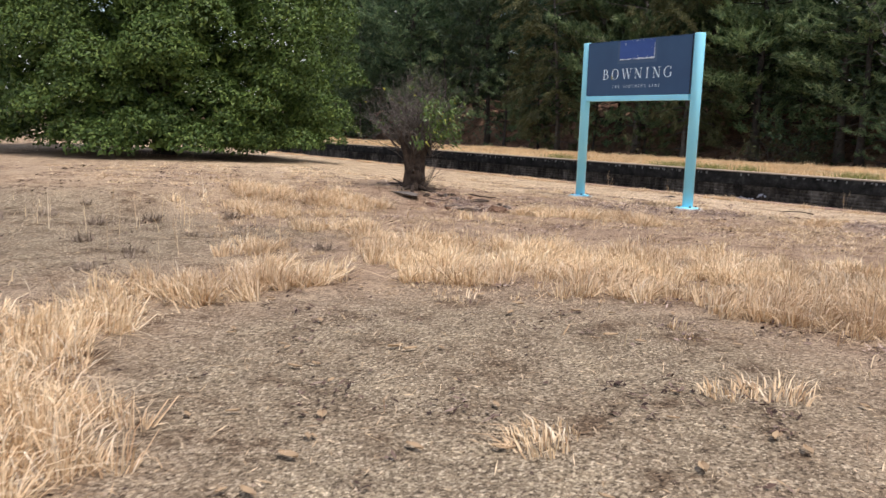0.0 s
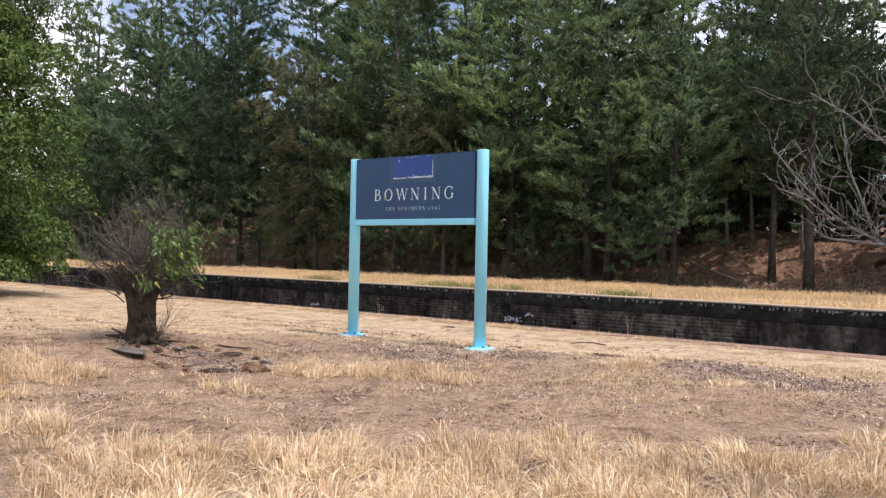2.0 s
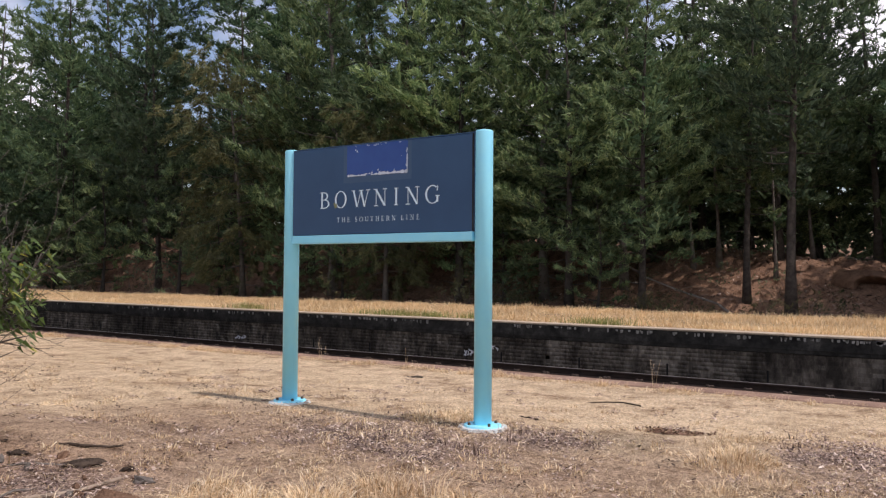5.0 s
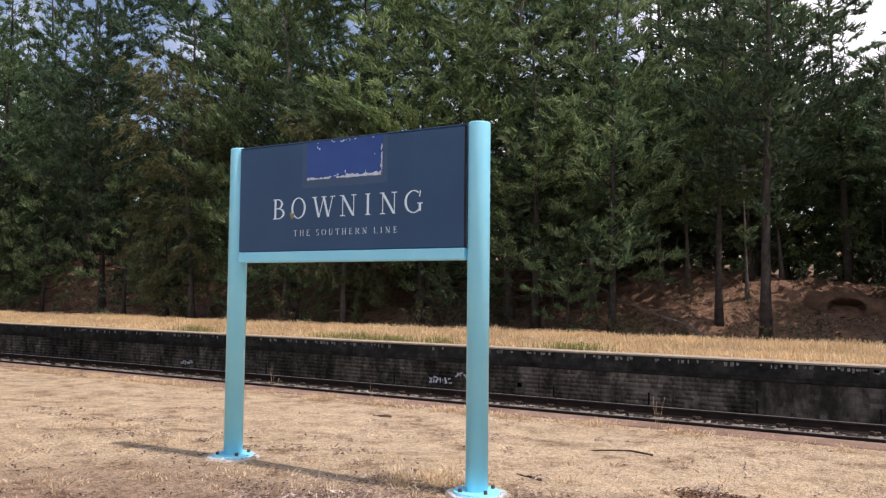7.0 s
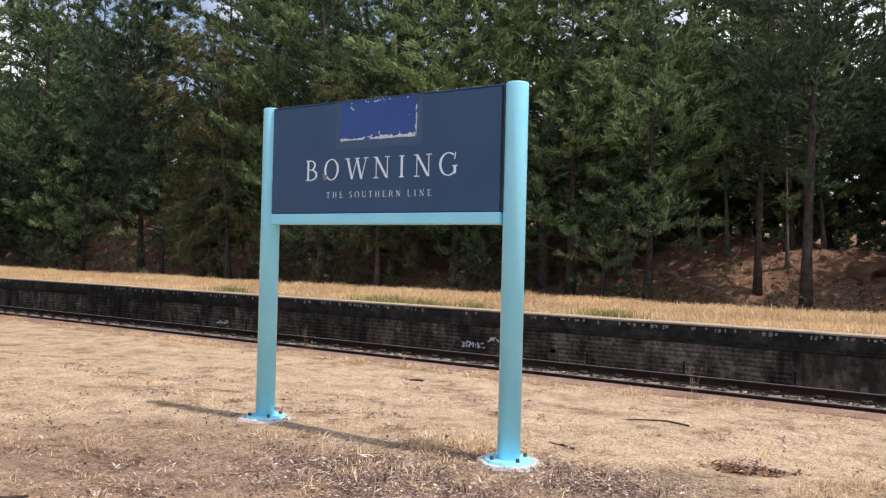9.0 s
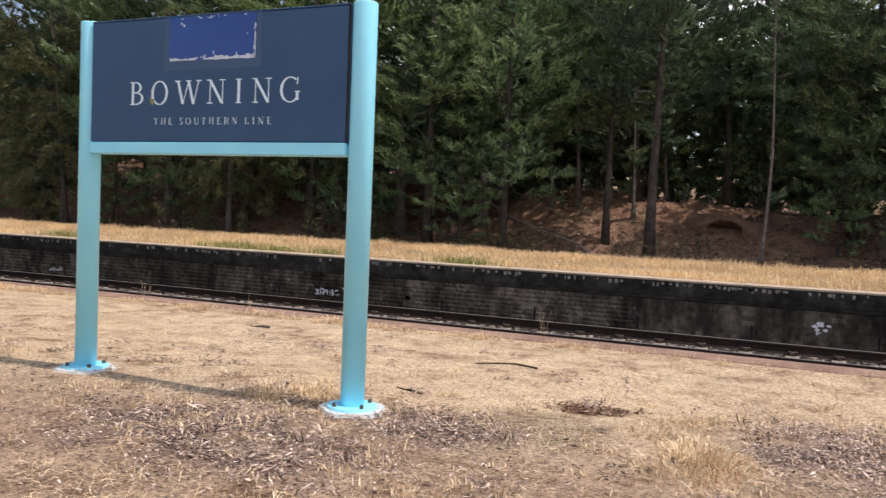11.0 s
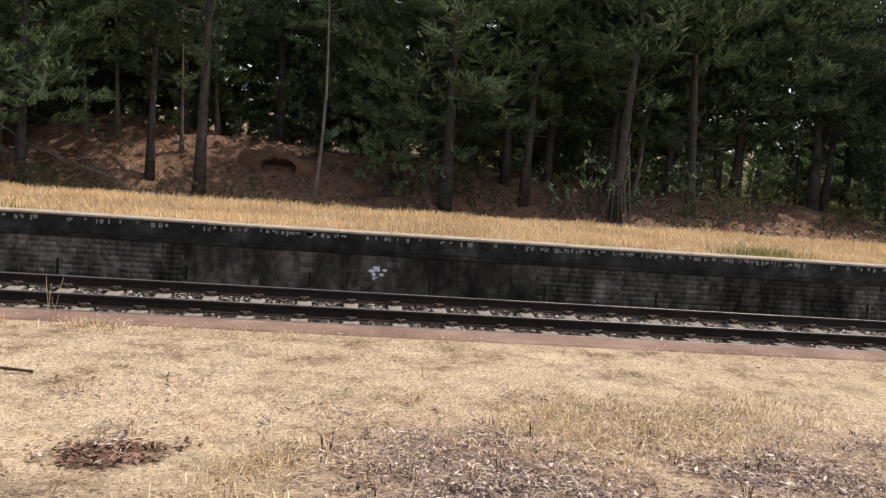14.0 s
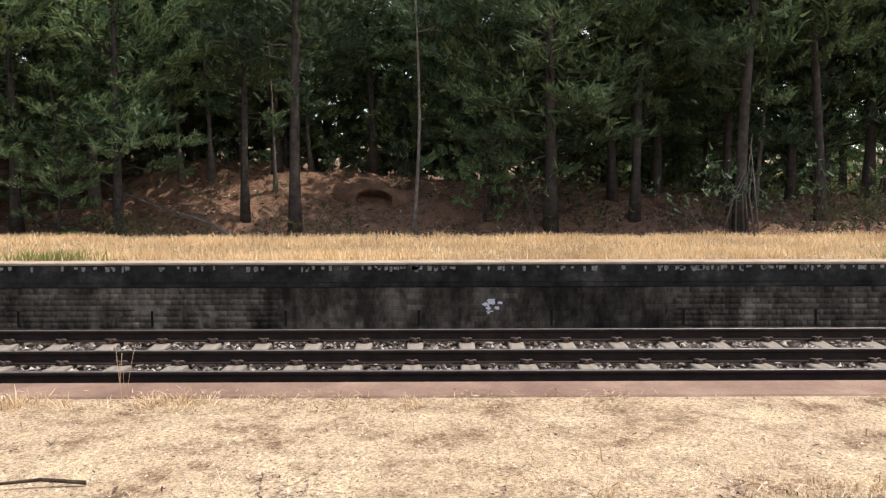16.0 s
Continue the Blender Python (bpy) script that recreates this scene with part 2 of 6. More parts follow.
PALE_WOOD = plain("weathered_tan_wood", [(0.3, (0.22, 0.165, 0.12)), (0.7, (0.46, 0.37, 0.28))], 9, 0.9, 0.15, 0, 60, 0.5, 0.008)
TWIG = plain("grey_twig", [(0.3, (0.075, 0.064, 0.054)), (0.7, (0.19, 0.168, 0.145))], 12, 0.95, 0.1, 0, 60, 0.4, 0.006)
STUMP = plain("stump_bark", [(0.3, (0.030, 0.023, 0.018)), (0.7, (0.12, 0.09, 0.068))], 9, 0.95, 0.1, 0, 45, 0.9, 0.03)
TEAL = paint("pale_blue_paint", (0.27, 0.79, 0.99), (0.32, 0.84, 0.995), 3.0, 0.36)
NAVY = paint("faded_navy_enamel", (0.026, 0.075, 0.158), (0.034, 0.092, 0.186), 1.4, 0.42, 0.35)
ROYAL = paint("royal_blue_patch", (0.009, 0.060, 0.27), (0.014, 0.075, 0.31), 5.0, 0.35)
LETTER = paint("white_lettering", (0.73, 0.91, 0.99), (0.79, 0.95, 0.995), 20.0, 0.45, 0.4)
CHIPPED = plain("chipped_white_paint", [(0.3, (0.60, 0.70, 0.80)), (0.7, (0.78, 0.88, 0.96))], 40, 0.7, 0.3, 0, 200, 0.1, 0.001)
SPLASH = plain("pale_paint_spill", [(0.3, (0.48, 0.55, 0.55)), (0.7, (0.74, 0.76, 0.74))], 20, 0.8, 0.3, 0, 120, 0.2, 0.003)
BOLT = plain("rusty_steel", [(0.3, (0.06, 0.05, 0.045)), (0.7, (0.17, 0.12, 0.09))], 40, 0.6, 0.4, 0.3, 150, 0.3, 0.002)
RAIL = plain("rail_rust", [(0.3, (0.016, 0.011, 0.009)), (0.7, (0.048, 0.031, 0.023))], 5, 0.8, 0.3, 0.2, 80, 0.3, 0.003)
RAIL_TOP = plain("worn_rail_head", [(0.3, (0.34, 0.31, 0.29)), (0.7, (0.50, 0.47, 0.45))], 3, 0.38, 0.5, 0.75, 80, 0.1, 0.001)
BURROW = plain("dug_soil", [(0.3, (0.12, 0.07, 0.045)), (0.7, (0.30, 0.185, 0.12))], 4, 0.95, 0.1, 0, 30, 0.8, 0.04)
CONCRETE = plain("sleeper_concrete", [(0.25, (0.17, 0.14, 0.105)), (0.5, (0.29, 0.255, 0.205)), (0.75, (0.41, 0.37, 0.31))], 5, 0.95, 0.2, 0, 80, 0.4, 0.006, "Generated")
COPING = plain("coping_concrete", [(0.3, (0.19, 0.12, 0.09)), (0.55, (0.31, 0.205, 0.15)), (0.8, (0.46, 0.345, 0.255))], 2.0, 0.95, 0.2, 0, 60, 0.4, 0.006)
FAR_COPING = plain("pale_coping", [(0.3, (0.36, 0.28, 0.20)), (0.7, (0.60, 0.50, 0.375))], 3, 0.95, 0.2, 0, 60, 0.4, 0.006)
LIME = plain("lime_streak", [(0.3, (0.20, 0.19, 0.17)), (0.7, (0.42, 0.40, 0.37))], 25, 0.95, 0.1, 0, 90, 0.2, 0.002)
SCRAWL = plain("white_spray_paint", [(0.3, (0.66, 0.66, 0.72)), (0.7, (0.86, 0.86, 0.90))], 25, 0.8, 0.2, 0, 90, 0.2, 0.002)
RENDERED = plain("sooty_render", [(0.35, (0.014, 0.013, 0.012)), (0.55, (0.04, 0.038, 0.034)), (0.75, (0.11, 0.103, 0.092))], 3.2, 0.95, 0.2, 0, 26, 0.7, 0.012)


def brick_material():
    m, t, b = nodes_of("sooty_brick", 0.92, 0.2)
    wall = t.nodes.new("ShaderNodeNewGeometry")
    info = t.nodes.new("ShaderNodeObjectInfo")
    one = t.nodes.new("ShaderNodeMath")
    one.operation = "ADD"
    t.links.new(info.outputs["Random"], one.inputs[0])
    t.links.new(wall.outputs["Random Per Island"], one.inputs[1])
    wrap = t.nodes.new("ShaderNodeMath")
    wrap.operation, wrap.inputs[1].default_value = "MODULO", 1.0
    t.links.new(one.outputs[0], wrap.inputs[0])
    col = ramp(t, wrap.outputs[0], [(0.0, (0.112, 0.101, 0.088)), (0.5, (0.138, 0.125, 0.109)), (0.92, (0.160, 0.146, 0.128)), (1.0, (0.235, 0.218, 0.195))])
    drip = t.nodes.new("ShaderNodeMapping")
    drip.inputs["Scale"].default_value = (1, 1.5, 0.7)
    t.links.new(wall.outputs["Position"], drip.inputs["Vector"])
    soot = noise_node(t, 1.7, 9, 0.75, drip.outputs["Vector"])
    col = mix(t, 0.9, col, ramp(t, soot, [(0.40, (0.2, 0.18, 0.165)), (0.5, (0.7, 0.66, 0.62)), (0.60, (1.35, 1.32, 1.27))]), "MULTIPLY")
    grime = noise_node(t, 0.42, 6, 0.7, drip.outputs["Vector"])
    col = mix(t, 0.85, col, ramp(t, grime, [(0.40, (0.2, 0.185, 0.17)), (0.5, (0.6, 0.58, 0.55)), (0.62, (1.15, 1.12, 1.08))]), "MULTIPLY")
    grain = noise_node(t, 55, 4, 0.6, wall.outputs["Position"])
    col = mix(t, 0.4, col, ramp(t, grain, [(0.3, (0.4, 0.4, 0.4)), (0.7, (1.2, 1.2, 1.2))]), "MULTIPLY")
    t.links.new(col, b.inputs["Base Color"])
    bump(t, b, grain, 0.5, 0.006)
    return m


BRICK = brick_material()


# ---------------------------------------------------------------- mesh helpers
def mesh_from(name, verts, faces, material, smooth=False):
    me = bpy.data.meshes.new(name)
    verts = np.asarray(verts, dtype=np.float32).reshape(-1, 3)
    if isinstance(faces, np.ndarray):
        n, k = faces.shape
        me.vertices.add(len(verts))
        me.vertices.foreach_set("co", verts.ravel())
        me.loops.add(n * k)
        me.loops.foreach_set("vertex_index", faces.astype(np.int32).ravel())
        me.polygons.add(n)
        me.polygons.foreach_set("loop_start", np.arange(0, n * k, k, dtype=np.int32))
        me.update(calc_edges=True)
    else:
        me.from_pydata(verts.tolist(), [], faces)
        me.update()
    me.materials.append(material)
    if smooth:
        me.polygons.foreach_set("use_smooth", np.ones(len(me.polygons), dtype=bool))
    return me


def part(name, data, parent, label="", at=None):
    ob = new(name, data)
    ob.parent = parent
    if at is not None:
        ob.matrix_basis = at
    if label:
        tagged(ob, label)
    return ob


def from_bm(name, bm, material, smooth=False):
    me = bpy.data.meshes.new(name)
    bmesh.ops.recalc_face_normals(bm, faces=bm.faces[:])
    bm.to_mesh(me)
    bm.free()
    me.materials.append(material)
    if smooth:
        me.polygons.foreach_set("use_smooth", np.ones(len(me.polygons), dtype=bool))
    return me


def box_mesh(name, lo, hi, material, bevel=0.0, segments=1):
    bm = bmesh.new()
    bmesh.ops.create_cube(bm, size=1)
    for v in bm.verts:
        v.co = Vector([lo[i] + (v.co[i] + 0.5) * (hi[i] - lo[i]) for i in range(3)])
    if bevel:
        bmesh.ops.bevel(bm, geom=bm.edges[:], offset=bevel, segments=segments, affect="EDGES", profile=0.6)
    return from_bm(name, bm, material)


class Tubes:
    """Tapered round limbs gathered into one mesh."""

    def __init__(self):
        self.v, self.f, self.n = [], [], 0

    def add(self, pts, radii, sides=5):
        pts = [Vector(p) for p in pts]
        up = Vector((0.3, 0.2, 0.93))
        rings = []
        for i, p in enumerate(pts):
            d = (pts[min(i + 1, len(pts) - 1)] - pts[max(i - 1, 0)]).normalized()
            a = d.cross(up)
            a = a.normalized() if a.length > 1e-3 else Vector((1, 0, 0))
            b = d.cross(a)
            ring = [p + (a * math.cos(k * math.tau / sides) + b * math.sin(k * math.tau / sides)) * radii[i] for k in range(sides)]
            rings.append(range(self.n, self.n + sides))
            self.v += [tuple(q) for q in ring]
            self.n += sides
        for r0, r1 in zip(rings, rings[1:]):
            for k in range(sides):
                j = (k + 1) % sides
                self.f.append((r0[k], r0[j], r1[j], r1[k]))
        self.f.append(tuple(rings[-1]))
        self.f.append(tuple(reversed(rings[0])))

    def mesh(self, name, material):
        return mesh_from(name, self.v, self.f, material, True)


def limb(tubes, rng, start, way, length, radius, depth, spread=0.7, steps=5, lift=0.15, wob=0.22, kids=(2, 4), tips=None, sides=5, thin=0.62):
    """A crooked limb with side limbs, down to thin twigs."""
    p, d = Vector(start), Vector(way).normalized()
    pts, radii = [p.copy()], [radius]
    for i in range(steps):
        d = (d + Vector(rng.normal(0, wob, 3)) + Vector((0, 0, lift))).normalized()
        p = p + d * (length / steps)
        pts.append(p.copy())
        radii.append(max(radius * (1 - 0.75 * (i + 1) / steps), 0.0016))
    tubes.add(pts, radii, sides)
    if tips is not None:
        tips.append((pts[-1], d))
    if depth <= 0:
        return
    for _ in range(rng.integers(kids[0], kids[1] + 1)):
        i = int(rng.integers(1, steps + 1))
        side = Vector(rng.normal(0, 1, 3)).normalized()
        base = (pts[i] - pts[i - 1]).normalized()
        nd = (base * (1 - spread * 0.5) + side * spread).normalized()
        limb(tubes, rng, pts[i], nd, length * rng.uniform(0.45, 0.75), radii[i] * thin + 0.0008, depth - 1, spread, max(3, steps - 1), lift, wob, kids, tips, max(3, sides - 1), thin)


def blades(rng, xy, z, height, width, lean=0.35, bend=0.5):
    """Grass blades: two-part tapering strips, one island each."""
    n = len(xy)
    h = height * rng.uniform(0.45, 1.15, n)
    a = rng.uniform(0, math.tau, n)
    side = np.stack([np.cos(a), np.sin(a), np.zeros(n)], 1) * (width * rng.uniform(0.6, 1.3, n))[:, None]
    b = rng.uniform(0, math.tau, n)
    tilt = np.abs(rng.normal(0, lean, n))
    out = np.stack([np.cos(b), np.sin(b), np.zeros(n)], 1)
    base = np.column_stack([xy, z])
    mid = base + out * (tilt * h * 0.5)[:, None] + np.array([0, 0, 1]) * (h * 0.58)[:, None]
    tip = base + out * (tilt * h * (1 + bend))[:, None] + np.array([0, 0, 1]) * (h * np.clip(1 - tilt * 0.45, 0.25, 1))[:, None]
    v = np.stack([base - side, base + side, mid - side * 0.7, mid + side * 0.7, tip], 1).reshape(-1, 3)
    k = np.arange(n)[:, None] * 5
    f = np.concatenate([k + [0, 1, 3], k + [0, 3, 2], k + [2, 3, 4]], 0)
    return v, f


def slips(rng, xy, z, height, width, lean=0.3):
    """Far grass: one tapering slip a blade."""
    n = len(xy)
    h = height * rng.uniform(0.35, 1.25, n)
    a, o = rng.uniform(0, math.tau, n), rng.uniform(0, math.tau, n)
    side = np.stack([np.cos(a), np.sin(a), np.zeros(n)], 1) * (width * rng.uniform(0.6, 1.4, n))[:, None]
    base = np.column_stack([xy, z])
    t = np.abs(rng.normal(0, lean, n)) * h
    tip = base + np.stack([np.cos(o) * t, np.sin(o) * t, h], 1)
    v = np.stack([base - side, base + side, tip], 1).reshape(-1, 3)
    return v, np.arange(n)[:, None] * 3 + np.array([[0, 1, 2]])


def tufts(rng, x, y, per, height, width, spread):
    """Grass in tufts: many blades leaning out of each centre."""
    size = rng.uniform(0.5, 1.25, len(x))
    k = np.repeat(np.arange(len(x)), np.maximum(4, (per * size).astype(int)))
    n = len(k)
    a, r = rng.uniform(0, math.tau, n), np.sqrt(rng.random(n))
    px, py = x[k] + np.cos(a) * r * spread * size[k], y[k] + np.sin(a) * r * spread * size[k]
    tall = np.broadcast_to(height, len(x)) * rng.uniform(0.7, 1.25, len(x))
    h = tall[k] * (0.55 + 0.45 * size[k]) * rng.uniform(0.35, 1.15, n)
    blown = rng.normal(0, 0.75, (len(x), 3)) * (1, 1, 0)
    out = np.stack([np.cos(a), np.sin(a), np.zeros(n)], 1) * 0.8 + blown[k] + rng.normal(0, 0.4, (n, 3)) * (1, 1, 0)
    tilt = np.abs(rng.normal(0.25, 0.5, n)) * (0.35 + r)
    w = rng.uniform(0, math.tau, n)
    side = np.stack([np.cos(w), np.sin(w), np.zeros(n)], 1) * (width * rng.uniform(0.6, 1.4, n))[:, None]
    base = np.column_stack([px, py, land(px, py) - 0.008])
    mid = base + out * (tilt * h * 0.5)[:, None] + np.array([0, 0, 1]) * (h * 0.58)[:, None]
    tip = base + out * (tilt * h * 1.6)[:, None] + np.array([0, 0, 1]) * (h * np.clip(1 - tilt * 0.55, 0.15, 1))[:, None]
    v = np.stack([base - side, base + side, mid - side * 0.7, mid + side * 0.7, tip], 1).reshape(-1, 3)
    q = np.arange(n)[:, None] * 5
    return v, np.concatenate([q + [0, 1, 3], q + [0, 3, 2], q + [2, 3, 4]], 0)


def wisps(rng, x, y, z, length, width):
    """Loose curved straws lying on the ground."""
    n = len(x)
    ln = length * rng.uniform(0.35, 1.3, n)
    a, turn = rng.uniform(0, math.tau, n), rng.normal(0, 0.9, n)
    px, py, rows = x.copy(), y.copy(), []
    hop = np.abs(rng.normal(0.012, 0.014, n))
    for k, up in enumerate((0.003, 1.0, 0.8, 0.15)):
        h = a + turn * k / 3
        sx, sy = -np.sin(h) * width, np.cos(h) * width
        pz = z + 0.003 + hop * up
        taper = (1, 0.9, 0.7, 0.25)[k]
        rows.append(np.stack([px + sx * taper, py + sy * taper, pz + 0.001], 1))
        rows.append(np.stack([px - sx * taper, py - sy * taper, pz], 1))
        px, py = px + np.cos(h) * ln / 3, py + np.sin(h) * ln / 3
    v = np.stack(rows, 1).reshape(-1, 3)
    q = np.arange(n)[:, None] * 8
    f = np.concatenate([q + [i, i + 1, i + 3] for i in (0, 2, 4)] + [q + [i, i + 3, i + 2] for i in (0, 2, 4)], 0)
    return v, f


def flakes(rng, xy, z, length, width, lift=0.02, curl=0.3):
    """Loose leaves and straws lying on the soil: bent slips."""
    n = len(xy)
    ln = length * rng.uniform(0.4, 1.3, n)
    wd = width * rng.uniform(0.5, 1.4, n)
    a = rng.uniform(0, math.tau, n)
    u = np.stack([np.cos(a), np.sin(a), rng.normal(0, 0.22, n)], 1)
    s = np.stack([-np.sin(a), np.cos(a), rng.normal(0, 0.35, n)], 1)
    c = np.column_stack([xy, z + lift * rng.uniform(0.2, 1.0, n)])
    rise = np.stack([np.zeros(n), np.zeros(n), ln * curl * rng.uniform(-0.3, 1, n)], 1)
    v = np.stack([c - u * (ln / 2)[:, None], c + s * (wd / 2)[:, None] + rise * 0.5, c - s * (wd / 2)[:, None] + rise * 0.5, c + u * (ln / 2)[:, None] + rise], 1).reshape(-1, 3)
    k = np.arange(n)[:, None] * 4
    f = np.concatenate([k + [0, 1, 2], k + [1, 3, 2]], 0)
    return v, f


STONE_V = np.array([(1, 0.2, -0.3), (-0.2, 1, -0.3), (-1, -0.3, -0.3), (0.3, -1, -0.3), (0.1, 0.05, 0.9)], float)
STONE_F = np.array([(0, 1, 4), (1, 2, 4), (2, 3, 4), (3, 0, 4)])


def stones(rng, xyz, size):
    n = len(xyz)
    s = size * rng.uniform(0.4, 1.4, n)
    a = rng.uniform(0, math.tau, n)
    v = STONE_V[None] * rng.uniform(0.6, 1.2, (n, 5, 1)) * s[:, None, None]
    v = v + rng.normal(0, 0.16, v.shape) * s[:, None, None]
    c, q = np.cos(a), np.sin(a)
    x = v[..., 0] * c[:, None] - v[..., 1] * q[:, None]
    y = v[..., 0] * q[:, None] + v[..., 1] * c[:, None]
    v = np.stack([x, y, v[..., 2] * 0.75], -1) + xyz[:, None, :]
    f = (np.arange(n)[:, None, None] * 5 + STONE_F[None]).reshape(-1, 3)
    return v.reshape(-1, 3), f


def join(*pairs):
    vs, fs, n = [], [], 0
    for v, f in pairs:
        vs.append(v)
        fs.append(f + n)
        n += len(v)
    return np.concatenate(vs), np.concatenate(fs)


# ---------------------------------------------------------------- lie of the land
EDGE, WALL, BED, RAIL_Z = 15.6, 22.41, -0.985, -0.762


def smooth(v, a, b):
    t = np.clip((np.asarray(v, float) - a) / (b - a), 0, 1)
    return t * t * (3 - 2 * t)


def waves(x, y):
    x, y = np.asarray(x, float), np.asarray(y, float)
    return (np.sin(x * 1.7 + y * 0.6) * np.sin(y * 1.3 - x * 0.4) * 0.5 + np.sin(x * 3.9 + 1.3) * np.sin(y * 4.3 + x) * 0.3 + np.sin(x * 8.3 + y * 2) * np.sin(y * 7.7 + 0.4) * 0.15)


def land(x, y):
    """Height of the ground at x, y."""
    x, y = np.asarray(x, float), np.asarray(y, float)
    near = -0.11 * smooth(x, 11.2, 13.0) - 0.03 * smooth(x, 13, 15) + 0.2 * smooth(y, 9.7, 11.2) * smooth(-x, -9.8, -8.2) * (1 - 0.75 * smooth(y, 15, 21))
    near = near + 0.018 * waves(x, y) * smooth(-x, -15.2, -14)
    near = near + 0.05 * np.exp(-((x - 11.9) ** 2 + (y - 6.4) ** 2) / 0.5)
    crest = 1.75 + 0.055 * np.clip(y - 9, -25, 30) + 0.15 * np.sin(y * 0.55)
    toe = 32.0 + 0.6 * np.sin(y * 0.35 + 1)
    bank = 0.02 + (crest - 0.02) * smooth(x, toe, toe + 7.5) + (0.12 * waves(x * 0.6, y * 0.6) + 0.13 * waves(x * 1.7, y * 1.5)) * smooth(x, 30, 34)
    hollows = np.clip(waves(x * 0.95 + 4, y * 0.62 + 1) + 0.55 * waves(x * 2.3, y * 1.9 + 7), -0.5, 0.35)
    bank = bank + 0.42 * hollows * smooth(x, 31.5, 33.5) * (1 - smooth(x, 38.5, 41)) * (1 - np.exp(-((x - 35.3) ** 2 + (y - 8.95) ** 2) / 1.8))
    far = bank + 0.10 * np.clip(x - 56, 0, 70)
    z = np.where(x <= EDGE - 0.02, near, BED + 0.02 * waves(x * 2, y * 2))
    z = np.where(x >= WALL + 0.06, np.where(x < 28.4, 0.085 + 0.09 * smooth(x, 24, 27.5) - 0.15 * smooth(x, 27.6, 28.4) + 0.01 * waves(x, y), far), z)
    return z


def lines(*spans):
    out = []
    for a, b, step in spans:
        out += list(np.arange(a, b - 1e-6, step))
    return np.array(out + [spans[-1][1]])


gx = lines((-900, -100, 100), (-100, -10, 9), (-10, 0, 0.6), (0, 15.56, 0.11), (15.58, 15.62, 0.04), (15.66, 22.3, 0.35), (22.42, 22.47, 0.05), (22.6, 26, 0.35), (26, 42, 0.3), (42, 60, 1.0), (60, 200, 14), (200, 1500, 130))
gy = lines((-1500, -150, 135), (-150, -20, 10), (-20, 0, 0.5), (0, 14, 0.13), (14, 50, 0.5), (50, 150, 10), (150, 1500, 135))
GX, GY = np.meshgrid(gx, gy, indexing="ij")
GZ = land(GX, GY)
verts = np.stack([GX, GY, GZ], -1).reshape(-1, 3)
ni, nj = GX.shape
q = (np.arange(ni - 1)[:, None] * nj + np.arange(nj - 1)[None]).reshape(-1)
faces = np.stack([q, q + nj, q + nj + 1, q + 1], 1)
ground_mesh = mesh_from("ground", verts, faces, GROUND, True)


def spots(x, y, *ovals):
    """How far a place lies inside soft ovals of (x, y, rx, ry, weight)."""
    d = np.zeros(np.shape(x))
    for cx, cy, rx, ry, w in ovals:
        d = np.maximum(d, w * np.exp(-(((x - cx) / rx) ** 2 + ((y - cy) / ry) ** 2)))
    return d


zone = np.zeros((ni * nj, 4), np.float32)
zone[:, 3] = 1
vx, vy = verts[:, 0], verts[:, 1]
sandy = np.clip(smooth(vx, 9.2, 12.8) * (vx < EDGE) + 0.75 * smooth(vy, 11, 13) * (vx < EDGE) * smooth(vx, 5, 8) + 0.45 * smooth(vy, 8.5, 10.5) * smooth(-vx, -7.5, -5) * (vx < EDGE), 0, 1)
sandy = sandy * (1 - spots(vx, vy, (12.0, 6.2, 0.9, 1.0, 0.9), (12.6, 4.6, 1.0, 1.3, 0.6)))
# last oval paints the leafy tree's shade onto the soil below it
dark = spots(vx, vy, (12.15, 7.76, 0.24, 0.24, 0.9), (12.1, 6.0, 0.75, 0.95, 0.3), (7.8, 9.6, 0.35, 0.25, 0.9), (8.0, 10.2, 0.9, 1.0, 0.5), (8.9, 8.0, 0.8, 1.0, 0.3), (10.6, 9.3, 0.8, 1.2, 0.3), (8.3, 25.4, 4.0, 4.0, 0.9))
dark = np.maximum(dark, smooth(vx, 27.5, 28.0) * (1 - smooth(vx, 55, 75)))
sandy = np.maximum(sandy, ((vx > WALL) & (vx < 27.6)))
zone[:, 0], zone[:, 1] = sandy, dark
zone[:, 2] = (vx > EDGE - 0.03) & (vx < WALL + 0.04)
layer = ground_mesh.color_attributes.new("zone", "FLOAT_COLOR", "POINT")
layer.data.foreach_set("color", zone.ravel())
ground = tagged(new("ground", ground_mesh), "dry sandy earth with worn gravel and a shaded red-brown bank", "ground", kind="structure")

# ---------------------------------------------------------------- platforms and track
Y0, Y1 = -30.0, 75.0
near_coping = tagged(new("near_platform_edge", None), "weathered red-brown concrete coping along the platform edge", "platform edge", kind="structure")
rng = np.random.default_rng(3)
part("coping_slab", box_mesh("coping_slab", (EDGE - 0.42, Y0, -0.25), (EDGE, Y1, -0.128), COPING, 0.02), near_coping)
part("platform_face", box_mesh("platform_face", (EDGE - 0.1, Y0, BED - 0.1), (EDGE - 0.035, Y1, -0.255), RENDERED), near_coping)


def rail_profile():
    return [(-0.064, 0), (0.064, 0), (0.064, 0.012), (0.012, 0.032), (0.010, 0.112), (0.034, 0.124), (0.035, 0.148), (0.028, 0.158), (-0.028, 0.158), (-0.035, 0.148), (-0.034, 0.124), (-0.010, 0.112), (-0.012, 0.032), (-0.064, 0.012)]


